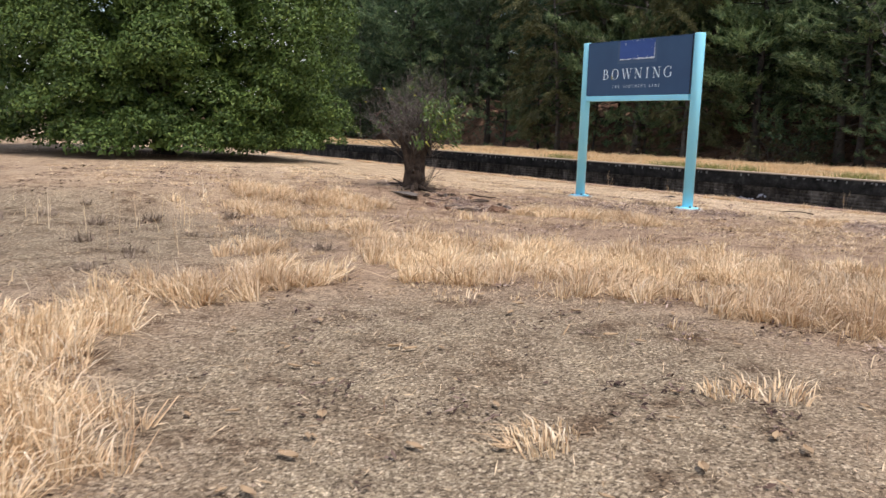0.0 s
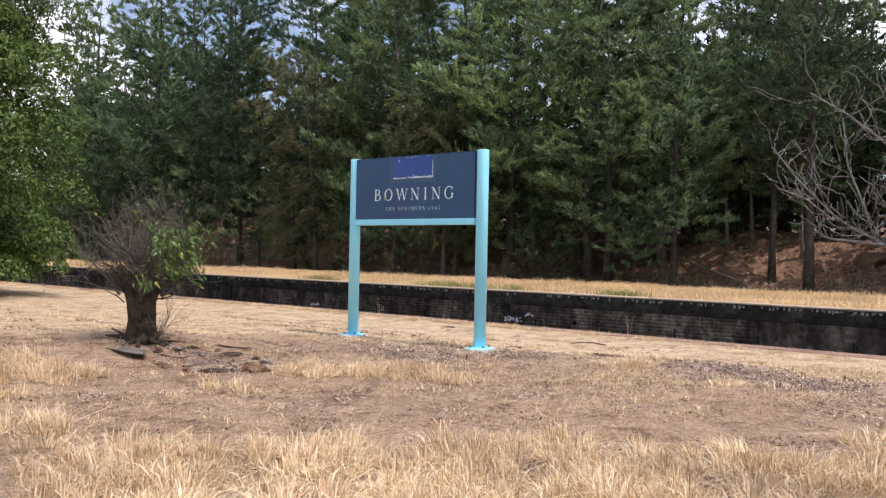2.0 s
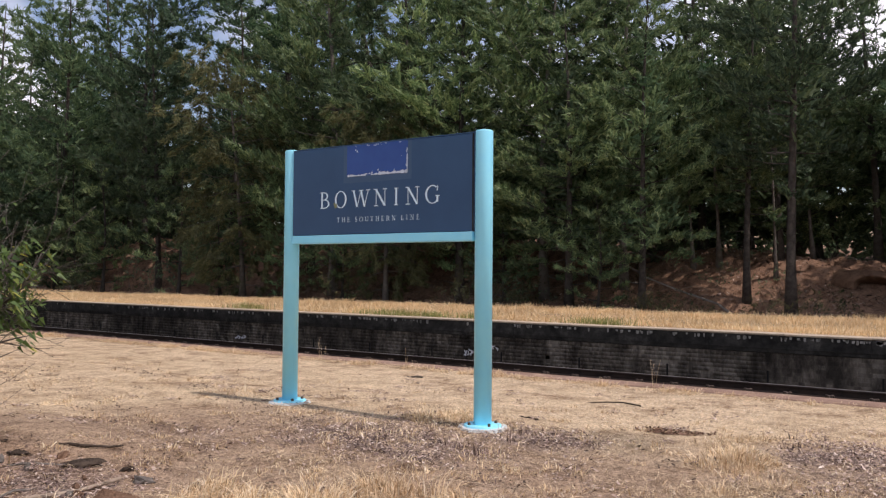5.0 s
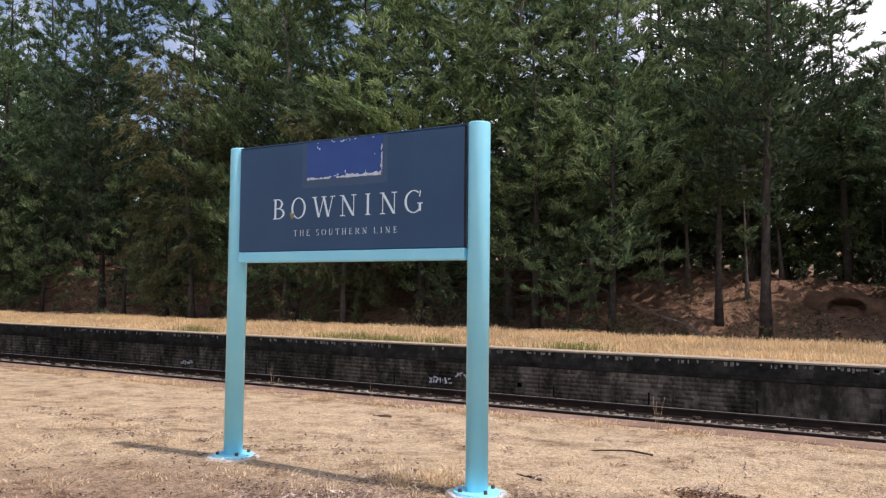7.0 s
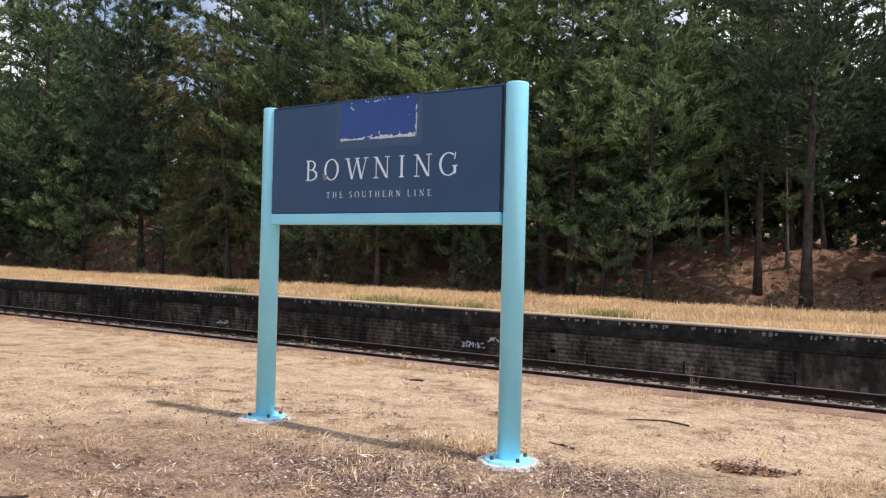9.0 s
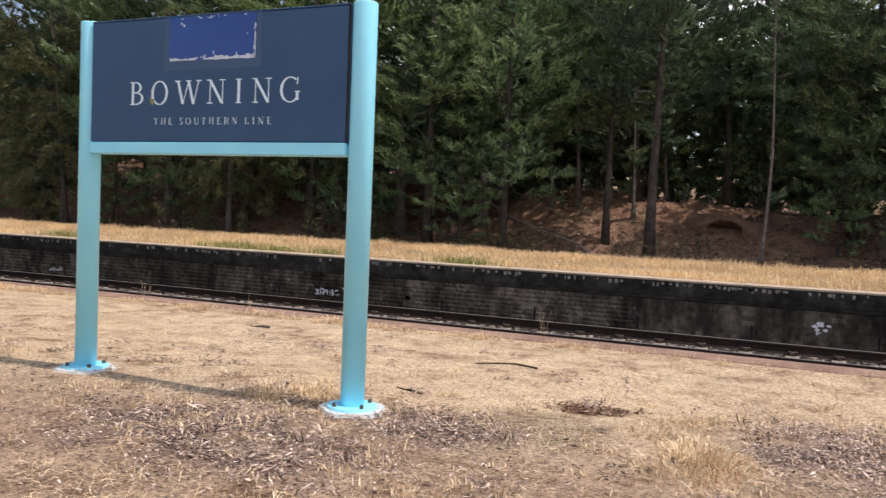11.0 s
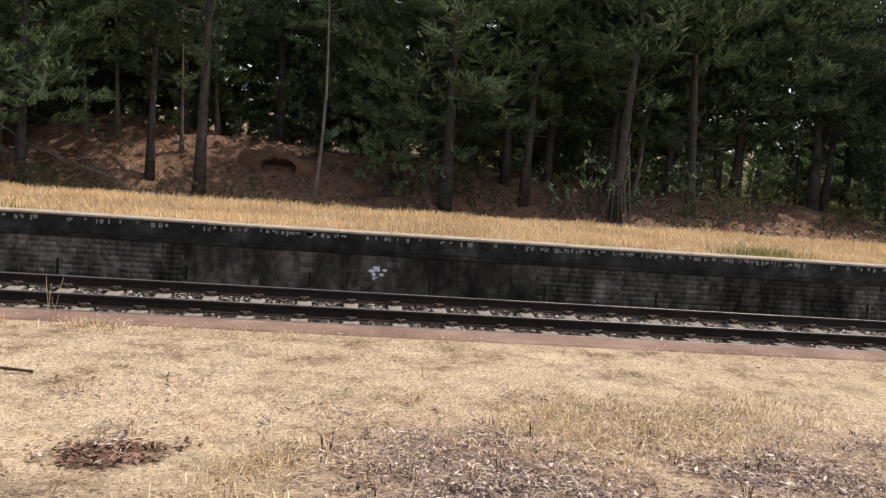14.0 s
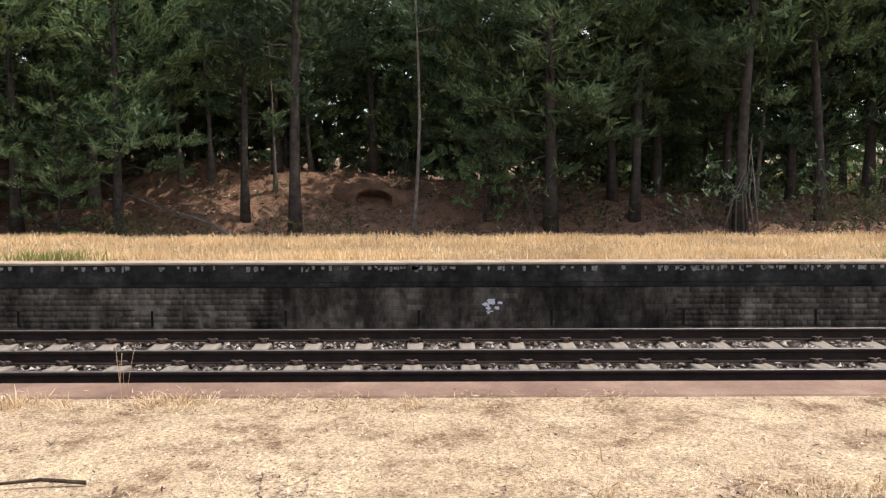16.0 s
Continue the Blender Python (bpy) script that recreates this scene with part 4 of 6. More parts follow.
def pine(seed, height, bare, reach, lean=0.0, gaps=0.25, foliage=None, label="", bark=None, per=15, droop=0.0, size=0.30, width=0.027, stride=1.06, shape="cone", twigs=1.15, deep=6.0, crooked=0.14, stout=1.0):
    """A conifer: whorls of boughs that turn up at the ends, side shoots along them, a brush of needles on every shoot."""
    rng = np.random.default_rng(seed)
    ob = tagged(new("pine_tree"), label, "tree", "trees along the bank")
    wood = Tubes()
    pts, radii = [], []
    r0 = (0.0095 * height + 0.02) * stout
    sway = rng.uniform(0, 6)
    for i in range(9):
        t = i / 8
        pts.append((lean * t * t + crooked * math.sin(sway + 4 * t), crooked * math.cos(sway + 3 * t) * t, height * t - 0.25))
        radii.append(r0 * (1 - 0.9 * t) + (0.06 if i == 0 else 0))
    wood.add(pts, radii, 8)
    rows = np.linspace(0, 1, 9)
    at, way = [], []
    h = bare * rng.uniform(0.35, 0.6)
    while h < height * 0.99:
        t = h / height
        base = Vector((np.interp(t, rows, [p[0] for p in pts]), np.interp(t, rows, [p[1] for p in pts]), h - 0.25))
        dead = h < bare
        g = min(1, max(0.0, (h - bare) / (height - bare)))
        if shape == "cone":
            full = (0.55 + 0.9 * g) if g < 0.35 else 0.865 * (1.06 - g) ** 0.75 / 0.71 ** 0.75
        else:
            full = max(0.25, math.sin(math.pi * (0.12 + 0.84 * g)) ** 0.6)
        turn = rng.uniform(0, math.tau)
        limbs = int(rng.integers(3, 6))
        for q in range(limbs):
            if rng.random() < gaps + (0.35 if dead else 0.32 * min(1, max(0, (g - 0.3) / 0.3))):
                continue
            a = turn + q * math.tau / limbs + rng.normal(0, 0.35)
            L = reach * full * rng.uniform(0.55, 1.3) * (0.55 if dead else 1)
            rise = -0.12 + 0.75 * g + rng.normal(0, 0.12)
            out = Vector((math.cos(a), math.sin(a), 0))
            side = Vector((-math.sin(a), math.cos(a), 0)) * rng.normal(0, 0.12) * L
            curve = [base + out * (L * u) + Vector((0, 0, L * (rise * u + (0.22 - 0.5 * droop) * u * u))) + side * u * u for u in (0, 0.35, 0.7, 1.0)]
            wood.add(curve, [0.022 * (1 - t) + 0.009 + 0.004 * L, 0.016 * (1 - t) + 0.008, 0.009, 0.004], 3)
            if dead and rng.random() < 0.6:
                continue
            m = max(2, int(L * 0.8 / (0.27 * stride)))
            for k in range(m):
                u = 0.3 + 0.7 * (k + rng.random()) / m
                i = 0 if u < 0.35 else 1 if u < 0.7 else 2
                lo, hi = ((0, 0.35), (0.35, 0.7), (0.7, 1.0))[i]
                p = curve[i].lerp(curve[i + 1], (u - lo) / (hi - lo))
                turned = a + (1 if k % 2 else -1) * rng.uniform(0.5, 1.15)
                ln = twigs * (0.22 + 0.42 * L * (1.08 - u)) * rng.uniform(0.6, 1.2)
                d = Vector((math.cos(turned), math.sin(turned), 0.28 + rng.normal(0, 0.2) - 0.9 * droop)).normalized()
                steps = max(1, int(ln / (0.2 * stride) + 0.5))
                for j in range(steps):
                    e = (j + 1) / steps
                    at.append(tuple(p + d * (ln * e) + Vector((0, 0, (0.10 - 0.7 * droop) * e * ln))))
                    way.append((d.x * 0.8, d.y * 0.8, d.z * 0.6 + 0.55 - 1.3 * droop))
            at.append(tuple(curve[3]))
            way.append((out.x, out.y, 0.7 - 1.2 * droop))
        h += rng.uniform(0.32, 0.62) * stride
    part("trunk", wood.mesh("trunk", bark or BARK), ob)
    v, f = needle_tufts(rng, np.array(at), np.array(way), per, size, width)
    part("crown", mesh_from("crown", v, f, foliage or NEEDLES), ob)
    # crown core in darker needles: the inner shade is put into the colour
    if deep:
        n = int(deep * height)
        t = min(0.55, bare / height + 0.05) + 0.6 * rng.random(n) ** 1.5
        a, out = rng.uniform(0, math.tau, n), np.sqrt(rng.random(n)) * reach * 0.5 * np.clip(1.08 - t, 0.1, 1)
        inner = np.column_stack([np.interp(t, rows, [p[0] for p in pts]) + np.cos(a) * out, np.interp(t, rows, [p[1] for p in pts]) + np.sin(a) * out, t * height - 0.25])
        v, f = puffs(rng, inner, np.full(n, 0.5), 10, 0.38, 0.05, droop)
        part("inner_foliage", mesh_from("inner_foliage", v, f, NEEDLES_DARK), ob, "foliage deep in the crown, darkened in colour for shade")
    return ob


PINES = [
    pine(11, 14.5, 1.8, 4.2, 0.5, 0.2, label="tall green pine with dense low branches", foliage=NEEDLES_LIGHT),
    pine(12, 14.5, 4.8, 3.2, -0.3, 0.36, label="tall pine with a bare lower trunk and dark crown", foliage=NEEDLES_DARK),
    pine(13, 12.5, 2.2, 2.8, 0.5, 0.25, label="slender pine with feathery light green branches", foliage=NEEDLES_LIGHT),
    pine(14, 17.0, 5.5, 4.0, 0.2, 0.3, label="old tall pine with a broad open crown", shape="round", crooked=0.4),
    pine(15, 9.5, 1.4, 2.6, 0.6, 0.1, foliage=NEEDLES_OLIVE, label="olive and brown leaved wattle tree among the pines", droop=0.75, bark=PALE_BARK, shape="round", per=20, size=0.32, width=0.018),
    pine(16, 8.5, 4.6, 0.8, -0.4, 0.5, label="thin pale-stemmed sapling with sparse foliage", bark=PALE_BARK, per=14, deep=0, crooked=0.2, stout=0.55),
    pine(17, 14.5, 0.8, 4.0, 0.2, 0.06, label="dense dark pine deep in the plantation", per=9, size=0.5, width=0.06, stride=1.5, foliage=NEEDLES_DARK, deep=14.0),
    pine(18, 6.0, 0.5, 2.1, 0.3, 0.12, label="young bushy pine growing under the taller trees", per=13, foliage=NEEDLES_LIGHT, deep=1.0),
    pine(19, 14.5, 2.2, 3.6, 0.6, 0.2, label="tall green pine with loose rounded foliage clumps", bark=PALE_BARK, foliage=NEEDLES_LIGHT, shape="round", per=20),
    pine(20, 14.5, 2.6, 3.8, -0.3, 0.12, label="tall very dark pine in the shaded plantation", foliage=NEEDLES_DARK),
    pine(21, 15.5, 5.0, 3.8, 0.8, 0.35, label="old pine with crooked dark limbs and thin tufted crown", shape="round", crooked=0.5, deep=0.5, per=16),
]
SPOTS = [  # kind, x, y, turn, size
    (1, 31.8, 10.75, 20, 1.0), (5, 31.0, 7.7, 70, 1.05), (1, 33.6, 12.4, 130, 0.8), (5, 36.6, 15.2, 200, 1.1), (5, 37.2, 14.4, 10, 1.15),
    (8, 35.0, 17.4, 250, 0.9), (0, 38.0, 20.4, 20, 1.05), (1, 33.0, -1.6, 40, 1.0), (9, 38.0, -5.1, 0, 1.2), (9, 38.2, -6.4, 120, 0.95),
    (9, 38.0, -7.6, 300, 1.0), (9, 33.4, 3.9, 220, 1.0), (9, 38.0, -0.6, 90, 1.2), (9, 36.5, 1.4, 330, 1.05), (2, 40.5, 6.2, 160, 0.85),
    (8, 34.0, 20.3, 310, 1.0), (0, 33.0, 23.4, 60, 1.08), (4, 32.0, 26.4, 15, 1.05), (8, 33.0, 30.2, 100, 1.2), (4, 31.2, 34.2, 200, 1.15),
    (10, 34.4, 38.6, 240, 1.15), (9, 33.0, 42.8, 330, 1.12), (10, 36.0, 47.5, 30, 1.3), (9, 33.0, 52.0, 70, 1.3), (10, 40.0, 33.0, 110, 1.25),
    (0, 39.0, 27.0, 20, 1.0), (3, 41.0, 23.0, 60, 1.0), (0, 41.0, 16.0, 140, 1.1), (1, 39.6, 9.4, 280, 0.82), 
    (9, 37.0, -2.6, 80, 1.0), (9, 37.5, -10.5, 180, 1.1), (1, 35.0, -4.6, 190, 1.1), (10, 40.0, 40.5, 210, 1.3), (5, 35.6, 12.0, 0, 1.0),
    (5, 37.0, -3.4, 120, 1.2), (5, 36.8, 4.9, 240, 1.15), (5, 39.5, 11.4, 310, 1.3), (1, 35.6, 18.8, 160, 0.95), (0, 34.5, 26.9, 45, 1.1),
    (0, 35.0, 33.6, 300, 0.95), (1, 34.8, 1.0, 150, 0.95),
    (7, 40.5, 8.2, 0, 0.9), (7, 40.2, 3.6, 60, 1.1), (7, 39.6, -2.6, 120, 1.1), (7, 40.8, 12.6, 180, 1.0), (7, 40.5, -8.0, 240, 1.2), (7, 39.8, 0.6, 300, 0.9),
    (7, 33.6, 21.8, 20, 0.9), (7, 31.6, 28.4, 90, 1.0), (7, 32.0, 32.2, 140, 0.9), (7, 32.5, 40.2, 200, 1.1), (7, 38.5, 17.6, 260, 0.8), (7, 34.8, 24.8, 320, 1.0), (7, 31.5, 36.0, 30, 0.9), (7, 32.0, 46.0, 75, 1.2), (7, 40.0, 5.6, 130, 1.0), (7, 39.0, -5.6, 30, 0.9),
]
SPOTS += [(2, 31.3, 15.3, 40, 0.95), (2, 31.6, 18.0, 210, 0.85), (7, 30.9, 16.6, 60, 0.7), (10, 37.5, 52.5, 130, 1.3), (7, 37.6, 17.6, 40, 0.7), (7, 34.2, 5.6, 10, 0.7)]
SPOTS += [(9, 38.5, -11.8, 60, 0.9), (3, 46.5, -13.2, 200, 1.0), (3, 47.5, -16.6, 320, 1.0), (3, 50.0, -19.5, 80, 1.0), (1, 45.5, -10.6, 140, 1.0), (2, 43.0, 12.0, 75, 1.0), (2, 42.0, 14.5, 135, 1.0), (6, 43.0, 6.0, 195, 0.75), (6, 42.5, 17.5, 255, 1.0)]
SPOTS += [(6, 12.0, 47.0, 0, 0.9), (6, 6.5, 45.0, 90, 1.0), (6, 1.5, 46.0, 200, 0.9), (6, -3.0, 44.0, 310, 0.95), (6, 17.5, 60.0, 45, 1.0)]
# two extra dark pines, added to cast more shade on the bank
SPOTS += [(9, 35.8, 5.0, 100, 0.85), (9, 37.8, 12.4, 210, 0.9)]
deep = np.random.default_rng(99)
for k in range(56):
    yy = -26 + 2.0 * k + deep.uniform(-0.8, 0.8)
    if -17 < yy < -8:
        continue
    SPOTS.append((6, deep.uniform(43.5, 46.0) if k % 2 else deep.uniform(47, 52), yy, deep.uniform(0, 360), deep.uniform(0.75, 1.05) * (0.8 if 16 < yy < 42 else 0.72 if 4 < yy < 10.5 else 1.0)))
for k in range(9):
    SPOTS.append((7, deep.uniform(41.5, 43.5), -13.0 + 2.6 * k, deep.uniform(0, 360), deep.uniform(0.8, 1.15)))
    if k < 3:
        SPOTS.append((6, deep.uniform(34, 40), -14.0 - 2.6 * k, deep.uniform(0, 360), deep.uniform(0.8, 1.1)))
    SPOTS.append((6, deep.uniform(29.5, 33), 49.0 + 3.0 * k, deep.uniform(0, 360), deep.uniform(0.45, 0.7)))
    SPOTS.append((6, deep.uniform(34, 42), 56.0 + 3.0 * k, deep.uniform(0, 360), deep.uniform(1.0, 1.3)))
far = np.random.default_rng(98)
n = 2600
fx, fy = far.uniform(54, 60, n), far.uniform(-50, 80, n)
fy = np.where((fy < -15) & (fy > -21), fy + 45, fy)
v, f = puffs(far, np.column_stack([fx, fy, land(fx, fy) + far.uniform(0.3, 9.0, n) * (0.55 + 0.45 * smooth(np.abs(fy - 30), 5, 20))]), far.uniform(0.6, 1.3, n), 16, 0.8, 0.15)
tagged(new("distant_woods", mesh_from("distant_woods", v, f, NEEDLES_DARK)), "dark distant woodland behind the plantation", "woods", kind="stuff")
used = set()
for kind, x, y, turn, size in SPOTS:
    m = pose(x, y, float(land(x, y)), 0, 0, turn) @ Matrix.Rotation(radians(2.5 * math.sin(7 * x + y)), 4, "X") @ Matrix.Diagonal((size * (1.08 + 0.2 * math.sin(3 * x + 5 * y)), size * (1.08 + 0.2 * math.cos(4 * x + y)), size, 1))
    if kind in used:
        copy_thing(PINES[kind], m)
    else:
        PINES[kind].matrix_basis = m
        PINES[kind].scale = (1, 1, 1)
        PINES[kind].matrix_basis = pose(x, y, float(land(x, y)), 0, 0, turn)
        used.add(kind)


def shingles(rng, centres, normals, length, width):
    """Leaves that lie along the outside of a clump and hang a little."""
    n = len(centres)
    up = normals + rng.normal(0, 0.42, (n, 3))
    up /= np.linalg.norm(up, axis=1, keepdims=True) + 1e-9
    d = np.cross(up, rng.normal(0, 1, (n, 3))) + np.array([0, 0, -0.5])
    d /= np.linalg.norm(d, axis=1, keepdims=True) + 1e-9
    s = np.cross(up, d)
    ln = (length * rng.uniform(0.6, 1.3, n))[:, None]
    wd = (width * rng.uniform(0.6, 1.4, n))[:, None]
    return np.stack([centres - d * ln * 0.4 + s * wd, centres + d * ln * 0.6, centres - d * ln * 0.4 - s * wd], 1).reshape(-1, 3)


def leafy_tree(x, y, seed, height, reach, low, lobes, label, per=6):
    """A dense round-headed tree: leaves hang on separate rounded lobes with dark gaps between them."""
    rng = np.random.default_rng(seed)
    ob = tagged(new("leafy_tree"), label, "tree")
    ob.matrix_basis = pose(x, y, float(land(x, y)))
    wood = Tubes()
    for k in range(3):
        limb(wood, rng, (rng.uniform(-0.25, 0.25), rng.uniform(-0.25, 0.25), -0.1), (rng.normal(0, 0.1), rng.normal(0, 0.1), 1), height * 0.5, 0.2, 2, 0.7, 6, 0.12, 0.15, (3, 5), None, 7)
    part("trunk", wood.mesh("trunk", BARK), ob)
    C, W = [], []
    for k in range(lobes):
        t = (k + 0.5) / lobes
        zc = low + 0.25 + (height - low - 0.9) * t ** 1.5
        wide = reach * min(0.92 + 0.6 * t, 1.0, 1.8 * (1.03 - t) ** 0.6)
        a = k * 2.39996 + rng.normal(0, 0.35)
        rr = wide * (rng.uniform(0.74, 1.02) if k % 5 else rng.uniform(0.4, 0.7))
        if math.sin(a) > 0.3 and rng.random() < 0.7:
            continue
        size = rng.uniform(0.5, 1.0) * (0.8 if zc < 1.6 else 1.0)
        m = int(330 * size * size * per)
        u = rng.normal(0, 1, (m, 3))
        u /= np.linalg.norm(u, axis=1, keepdims=True)
        u[:, 2] = np.abs(u[:, 2]) * 1.2 - 0.3
        knobs = rng.normal(0, 1, (9, 3))
        knobs /= np.linalg.norm(knobs, axis=1, keepdims=True)
        lumpy = 0.78 + 0.3 * np.max(u @ knobs.T, 1, keepdims=True) ** 3
        C.append(np.array([rr * math.cos(a), rr * math.sin(a), zc]) + u * size * lumpy * rng.uniform(0.86, 1.05, (m, 1)) * np.array([1, 1, 0.85]))
        W.append(u + np.array([0, 0, 0.25]))
    v = shingles(rng, np.concatenate(C), np.concatenate(W), 0.10, 0.027)
    keep = v.reshape(-1, 3, 3)[:, :, 2].min(1) > 0.03
    v = v.reshape(-1, 3, 3)[keep].reshape(-1, 3)
    part("crown", mesh_from("crown", v, np.arange(len(v)).reshape(-1, 3), LEAF), ob)
    n = int(85 * reach * height)
    t = rng.uniform(0.0, 0.9, n)
    a, out = rng.uniform(0, math.tau, n), np.sqrt(rng.random(n)) * reach * 0.84 * np.minimum(1, 1.4 * (1.03 - t) ** 0.6)
    v, f = puffs(rng, np.column_stack([np.cos(a) * out, np.sin(a) * out, low + 0.3 + t * (height - low - 0.3)]), np.full(n, 0.5), 9, 0.24, 0.055, 0.5)
    part("inner_foliage", mesh_from("inner_foliage", v, f, LEAF), ob, "dark shaded leaves inside the crown")
    return ob


leafy_tree(8.4, 25.2, 21, 14.6, 4.85, 0.05, 560, "large dense bright green tree with foliage down to the ground", 4)
leafy_tree(0.6, 32.0, 22, 4.6, 2.2, 0.2, 60, "smaller bright green leafy bush beside the large tree", 6)


# ---------------------------------------------------------------- half-dead shrub
def make_shrub():
    rng = np.random.default_rng(5)
    x, y = 7.80, 10.95
    ob = tagged(new("pruned_shrub"), "half-dead shrub with thick dark trunk, grey twigs and few leaves", "shrub")
    ob.matrix_basis = pose(x, y, float(land(x, y)) - 0.02)
    wood = Tubes()
    tops = []
    for k, (a, r, bend) in enumerate(((0.3, 0.085, 0.16), (1.7, 0.08, 0.13), (2.9, 0.09, 0.17), (4.1, 0.075, 0.15), (5.3, 0.08, 0.14))):
        c, s = math.cos(a), math.sin(a)
        pts = [(c * 0.13, s * 0.13, -0.08), (c * 0.075, s * 0.075, 0.06), (c * 0.06, s * 0.06, 0.25), (c * (0.055 + bend * 0.15), s * (0.055 + bend * 0.15), 0.45), (c * (0.06 + bend * 0.55), s * (0.06 + bend * 0.55), 0.64), (c * (0.07 + bend * 1.0), s * (0.07 + bend * 1.0), 0.80)]
        wood.add([(px + rng.normal(0, 0.008), py + rng.normal(0, 0.008), pz) for px, py, pz in pts], [r * 0.95, r * 1.0, r * 0.9, r * 0.85, r * 0.75, r * 0.42], 9)
        tops += pts[3:]
    wood.add([(0, 0, -0.05), (0, 0, 0.5), (0.02, 0.01, 0.66)], [0.15, 0.12, 0.06], 10)
    for k in range(16):
        a = rng.uniform(0, math.tau)
        z = rng.uniform(0.05, 0.6)
        wood.add([(math.cos(a) * 0.12, math.sin(a) * 0.12, z), (math.cos(a) * 0.16, math.sin(a) * 0.16, z + 0.02)], [0.03, 0.012], 6)
    part("trunk", wood.mesh("trunk", STUMP), ob)
    twigs, tips = Tubes(), []
    for k in range(140):
        p = Vector(tops[rng.integers(len(tops))]) * rng.uniform(0.75, 1.0)
        p.z = rng.uniform(0.42, 0.74)
        out = Vector((p.x, p.y, 0)) * 3.2 + Vector((rng.normal(0, 0.35), rng.normal(0, 0.35), rng.uniform(0.55, 1.1)))
        limb(twigs, rng, p, out, rng.uniform(0.35, 0.72), rng.uniform(0.006, 0.012), 2, 0.6, 5, 0.04, 0.17, (2, 4), tips, 4)
    for k in range(5):
        limb(twigs, rng, (0.05, -0.12 - 0.02 * k, 0.03), (0.5 - 0.2 * k, -0.8, 0.7), 0.5, 0.006, 1, 0.5, 4, 0.12, 0.12, (1, 3), None, 4)
    part("twig_head", twigs.mesh("twig_head", TWIG), ob, "dense head of grey bare twigs")
    side = [(p, d) for p, d in tips if -0.62 < p.y * 0.80 - p.x * 0.60 < -0.27 and 0.68 < p.z < 1.22 and rng.random() < 0.36]
    C = np.array([tuple(p) for p, d in side] or [(0.3, -0.3, 1)])
    W = np.array([tuple(d) for p, d in side] or [(0, 0, 1)])
    v, f = sprays(rng, np.repeat(C, 2, 0) + rng.normal(0, 0.03, (2 * len(C), 3)), np.repeat(W, 2, 0), 4, 0.078, 0.0125, 0.45, 1.3)
    part("leaves", mesh_from("leaves", v, f, SHRUB_LEAF), ob, "clump of drooping green leaves")
    some = [(p, d) for p, d in tips if rng.random() < 0.05]
    v, f = sprays(rng, np.array([tuple(p) for p, d in some]), np.array([tuple(d) for p, d in some]), 2, 0.05, 0.012, 0.6, 0.4)
    part("stray_leaves", mesh_from("stray_leaves", v, f, SHRUB_LEAF), ob)
    for k in range(7):
        a = rng.uniform(0, math.tau)
        root = Tubes()
        limb(root, rng, (math.cos(a) * 0.1, math.sin(a) * 0.1, 0.06), (math.cos(a), math.sin(a), -0.25), 0.35, 0.04, 1, 0.4, 4, 0.0, 0.12, (0, 2), None, 6)
        part("root", root.mesh("root", STUMP), ob)


make_shrub()


def fallen_log(x, y, turn, length, radius, material, label, seed, name="fallen_branch", tilt=2.0):
    rng = np.random.default_rng(seed)
    ob = tagged(new(name), label, "branch")
    ob.matrix_basis = pose(x, y, float(land(x, y)) + radius * 0.55, 0, tilt, turn)
    t = Tubes()
    pts = [(length * (i / 6 - 0.5), rng.normal(0, length * 0.02), 0.03 * math.sin(i * 1.1) * length * 0.6 + rng.normal(0, 0.004)) for i in range(7)]
    t.add(pts, [radius * rng.uniform(0.7, 1.1) * (1 - 0.5 * i / 6) for i in range(7)], 7)
    part("stem", t.mesh("stem", material), ob)


def clod(x, y, turn, size, flat, material, label, seed, name="earth_clod", category="clod"):
    """A lumpy, half-buried piece with broken edges."""
    rng = np.random.default_rng(seed)
    bm = bmesh.new()
    bmesh.ops.create_icosphere(bm, subdivisions=2, radius=1.0)
    for v in bm.verts:
        r = 1 + 0.45 * noise.noise(v.co * 1.9 + Vector((seed, 0, 0))) + rng.normal(0, 0.09)
        v.co = Vector((v.co.x * r * size, v.co.y * r * size * 0.42, max(v.co.z, -0.4) * r * flat))
    ob = tagged(new(name, from_bm(name, bm, material)), label, category)
    ob.matrix_basis = pose(x, y, float(land(x, y)) + 0.25 * flat, rng.uniform(-5, 5), rng.uniform(-5, 5), turn)


fallen_log(7.97, 9.82, -9, 0.72, 0.024, PALE_WOOD, "pale dead branch lying on bare earth by the shrub", 1, tilt=-4.0)
fallen_log(7.9, 10.0, 6, 0.5, 0.012, PALE_BARK, "grey dead root on bare earth by the shrub", 14, "root_piece")
fallen_log(8.55, 10.5, -45, 0.5, 0.014, STUMP, "thin dark root on bare earth by the shrub", 15, "root_piece")
fallen_log(8.2, 10.3, -25, 0.45, 0.011, PALE_BARK, "grey dead root on bare earth by the shrub", 16, "root_piece")
fallen_log(7.75, 10.35, -60, 0.4, 0.012, STUMP, "thin dark root on bare earth by the shrub", 17, "root_piece")
fallen_log(8.5, 9.1, -60, 0.3, 0.014, STUMP, "short dark stick on bare earth", 18)
clod(7.46, 10.62, 82, 0.34, 0.022, PALE_BARK, "flat slab of old root half buried beside the shrub", 3, "root_piece", "branch")
clod(7.52, 10.12, 70, 0.13, 0.025, BURROW, "red-brown clod of earth beside the dead branch", 4)
clod(8.06, 9.42, -65, 0.16, 0.06, BURROW, "red-brown clod of earth beside the dead branch", 5)
clod(7.62, 9.86, 30, 0.08, 0.02, BURROW, "red-brown clod of earth beside the dead branch", 6)
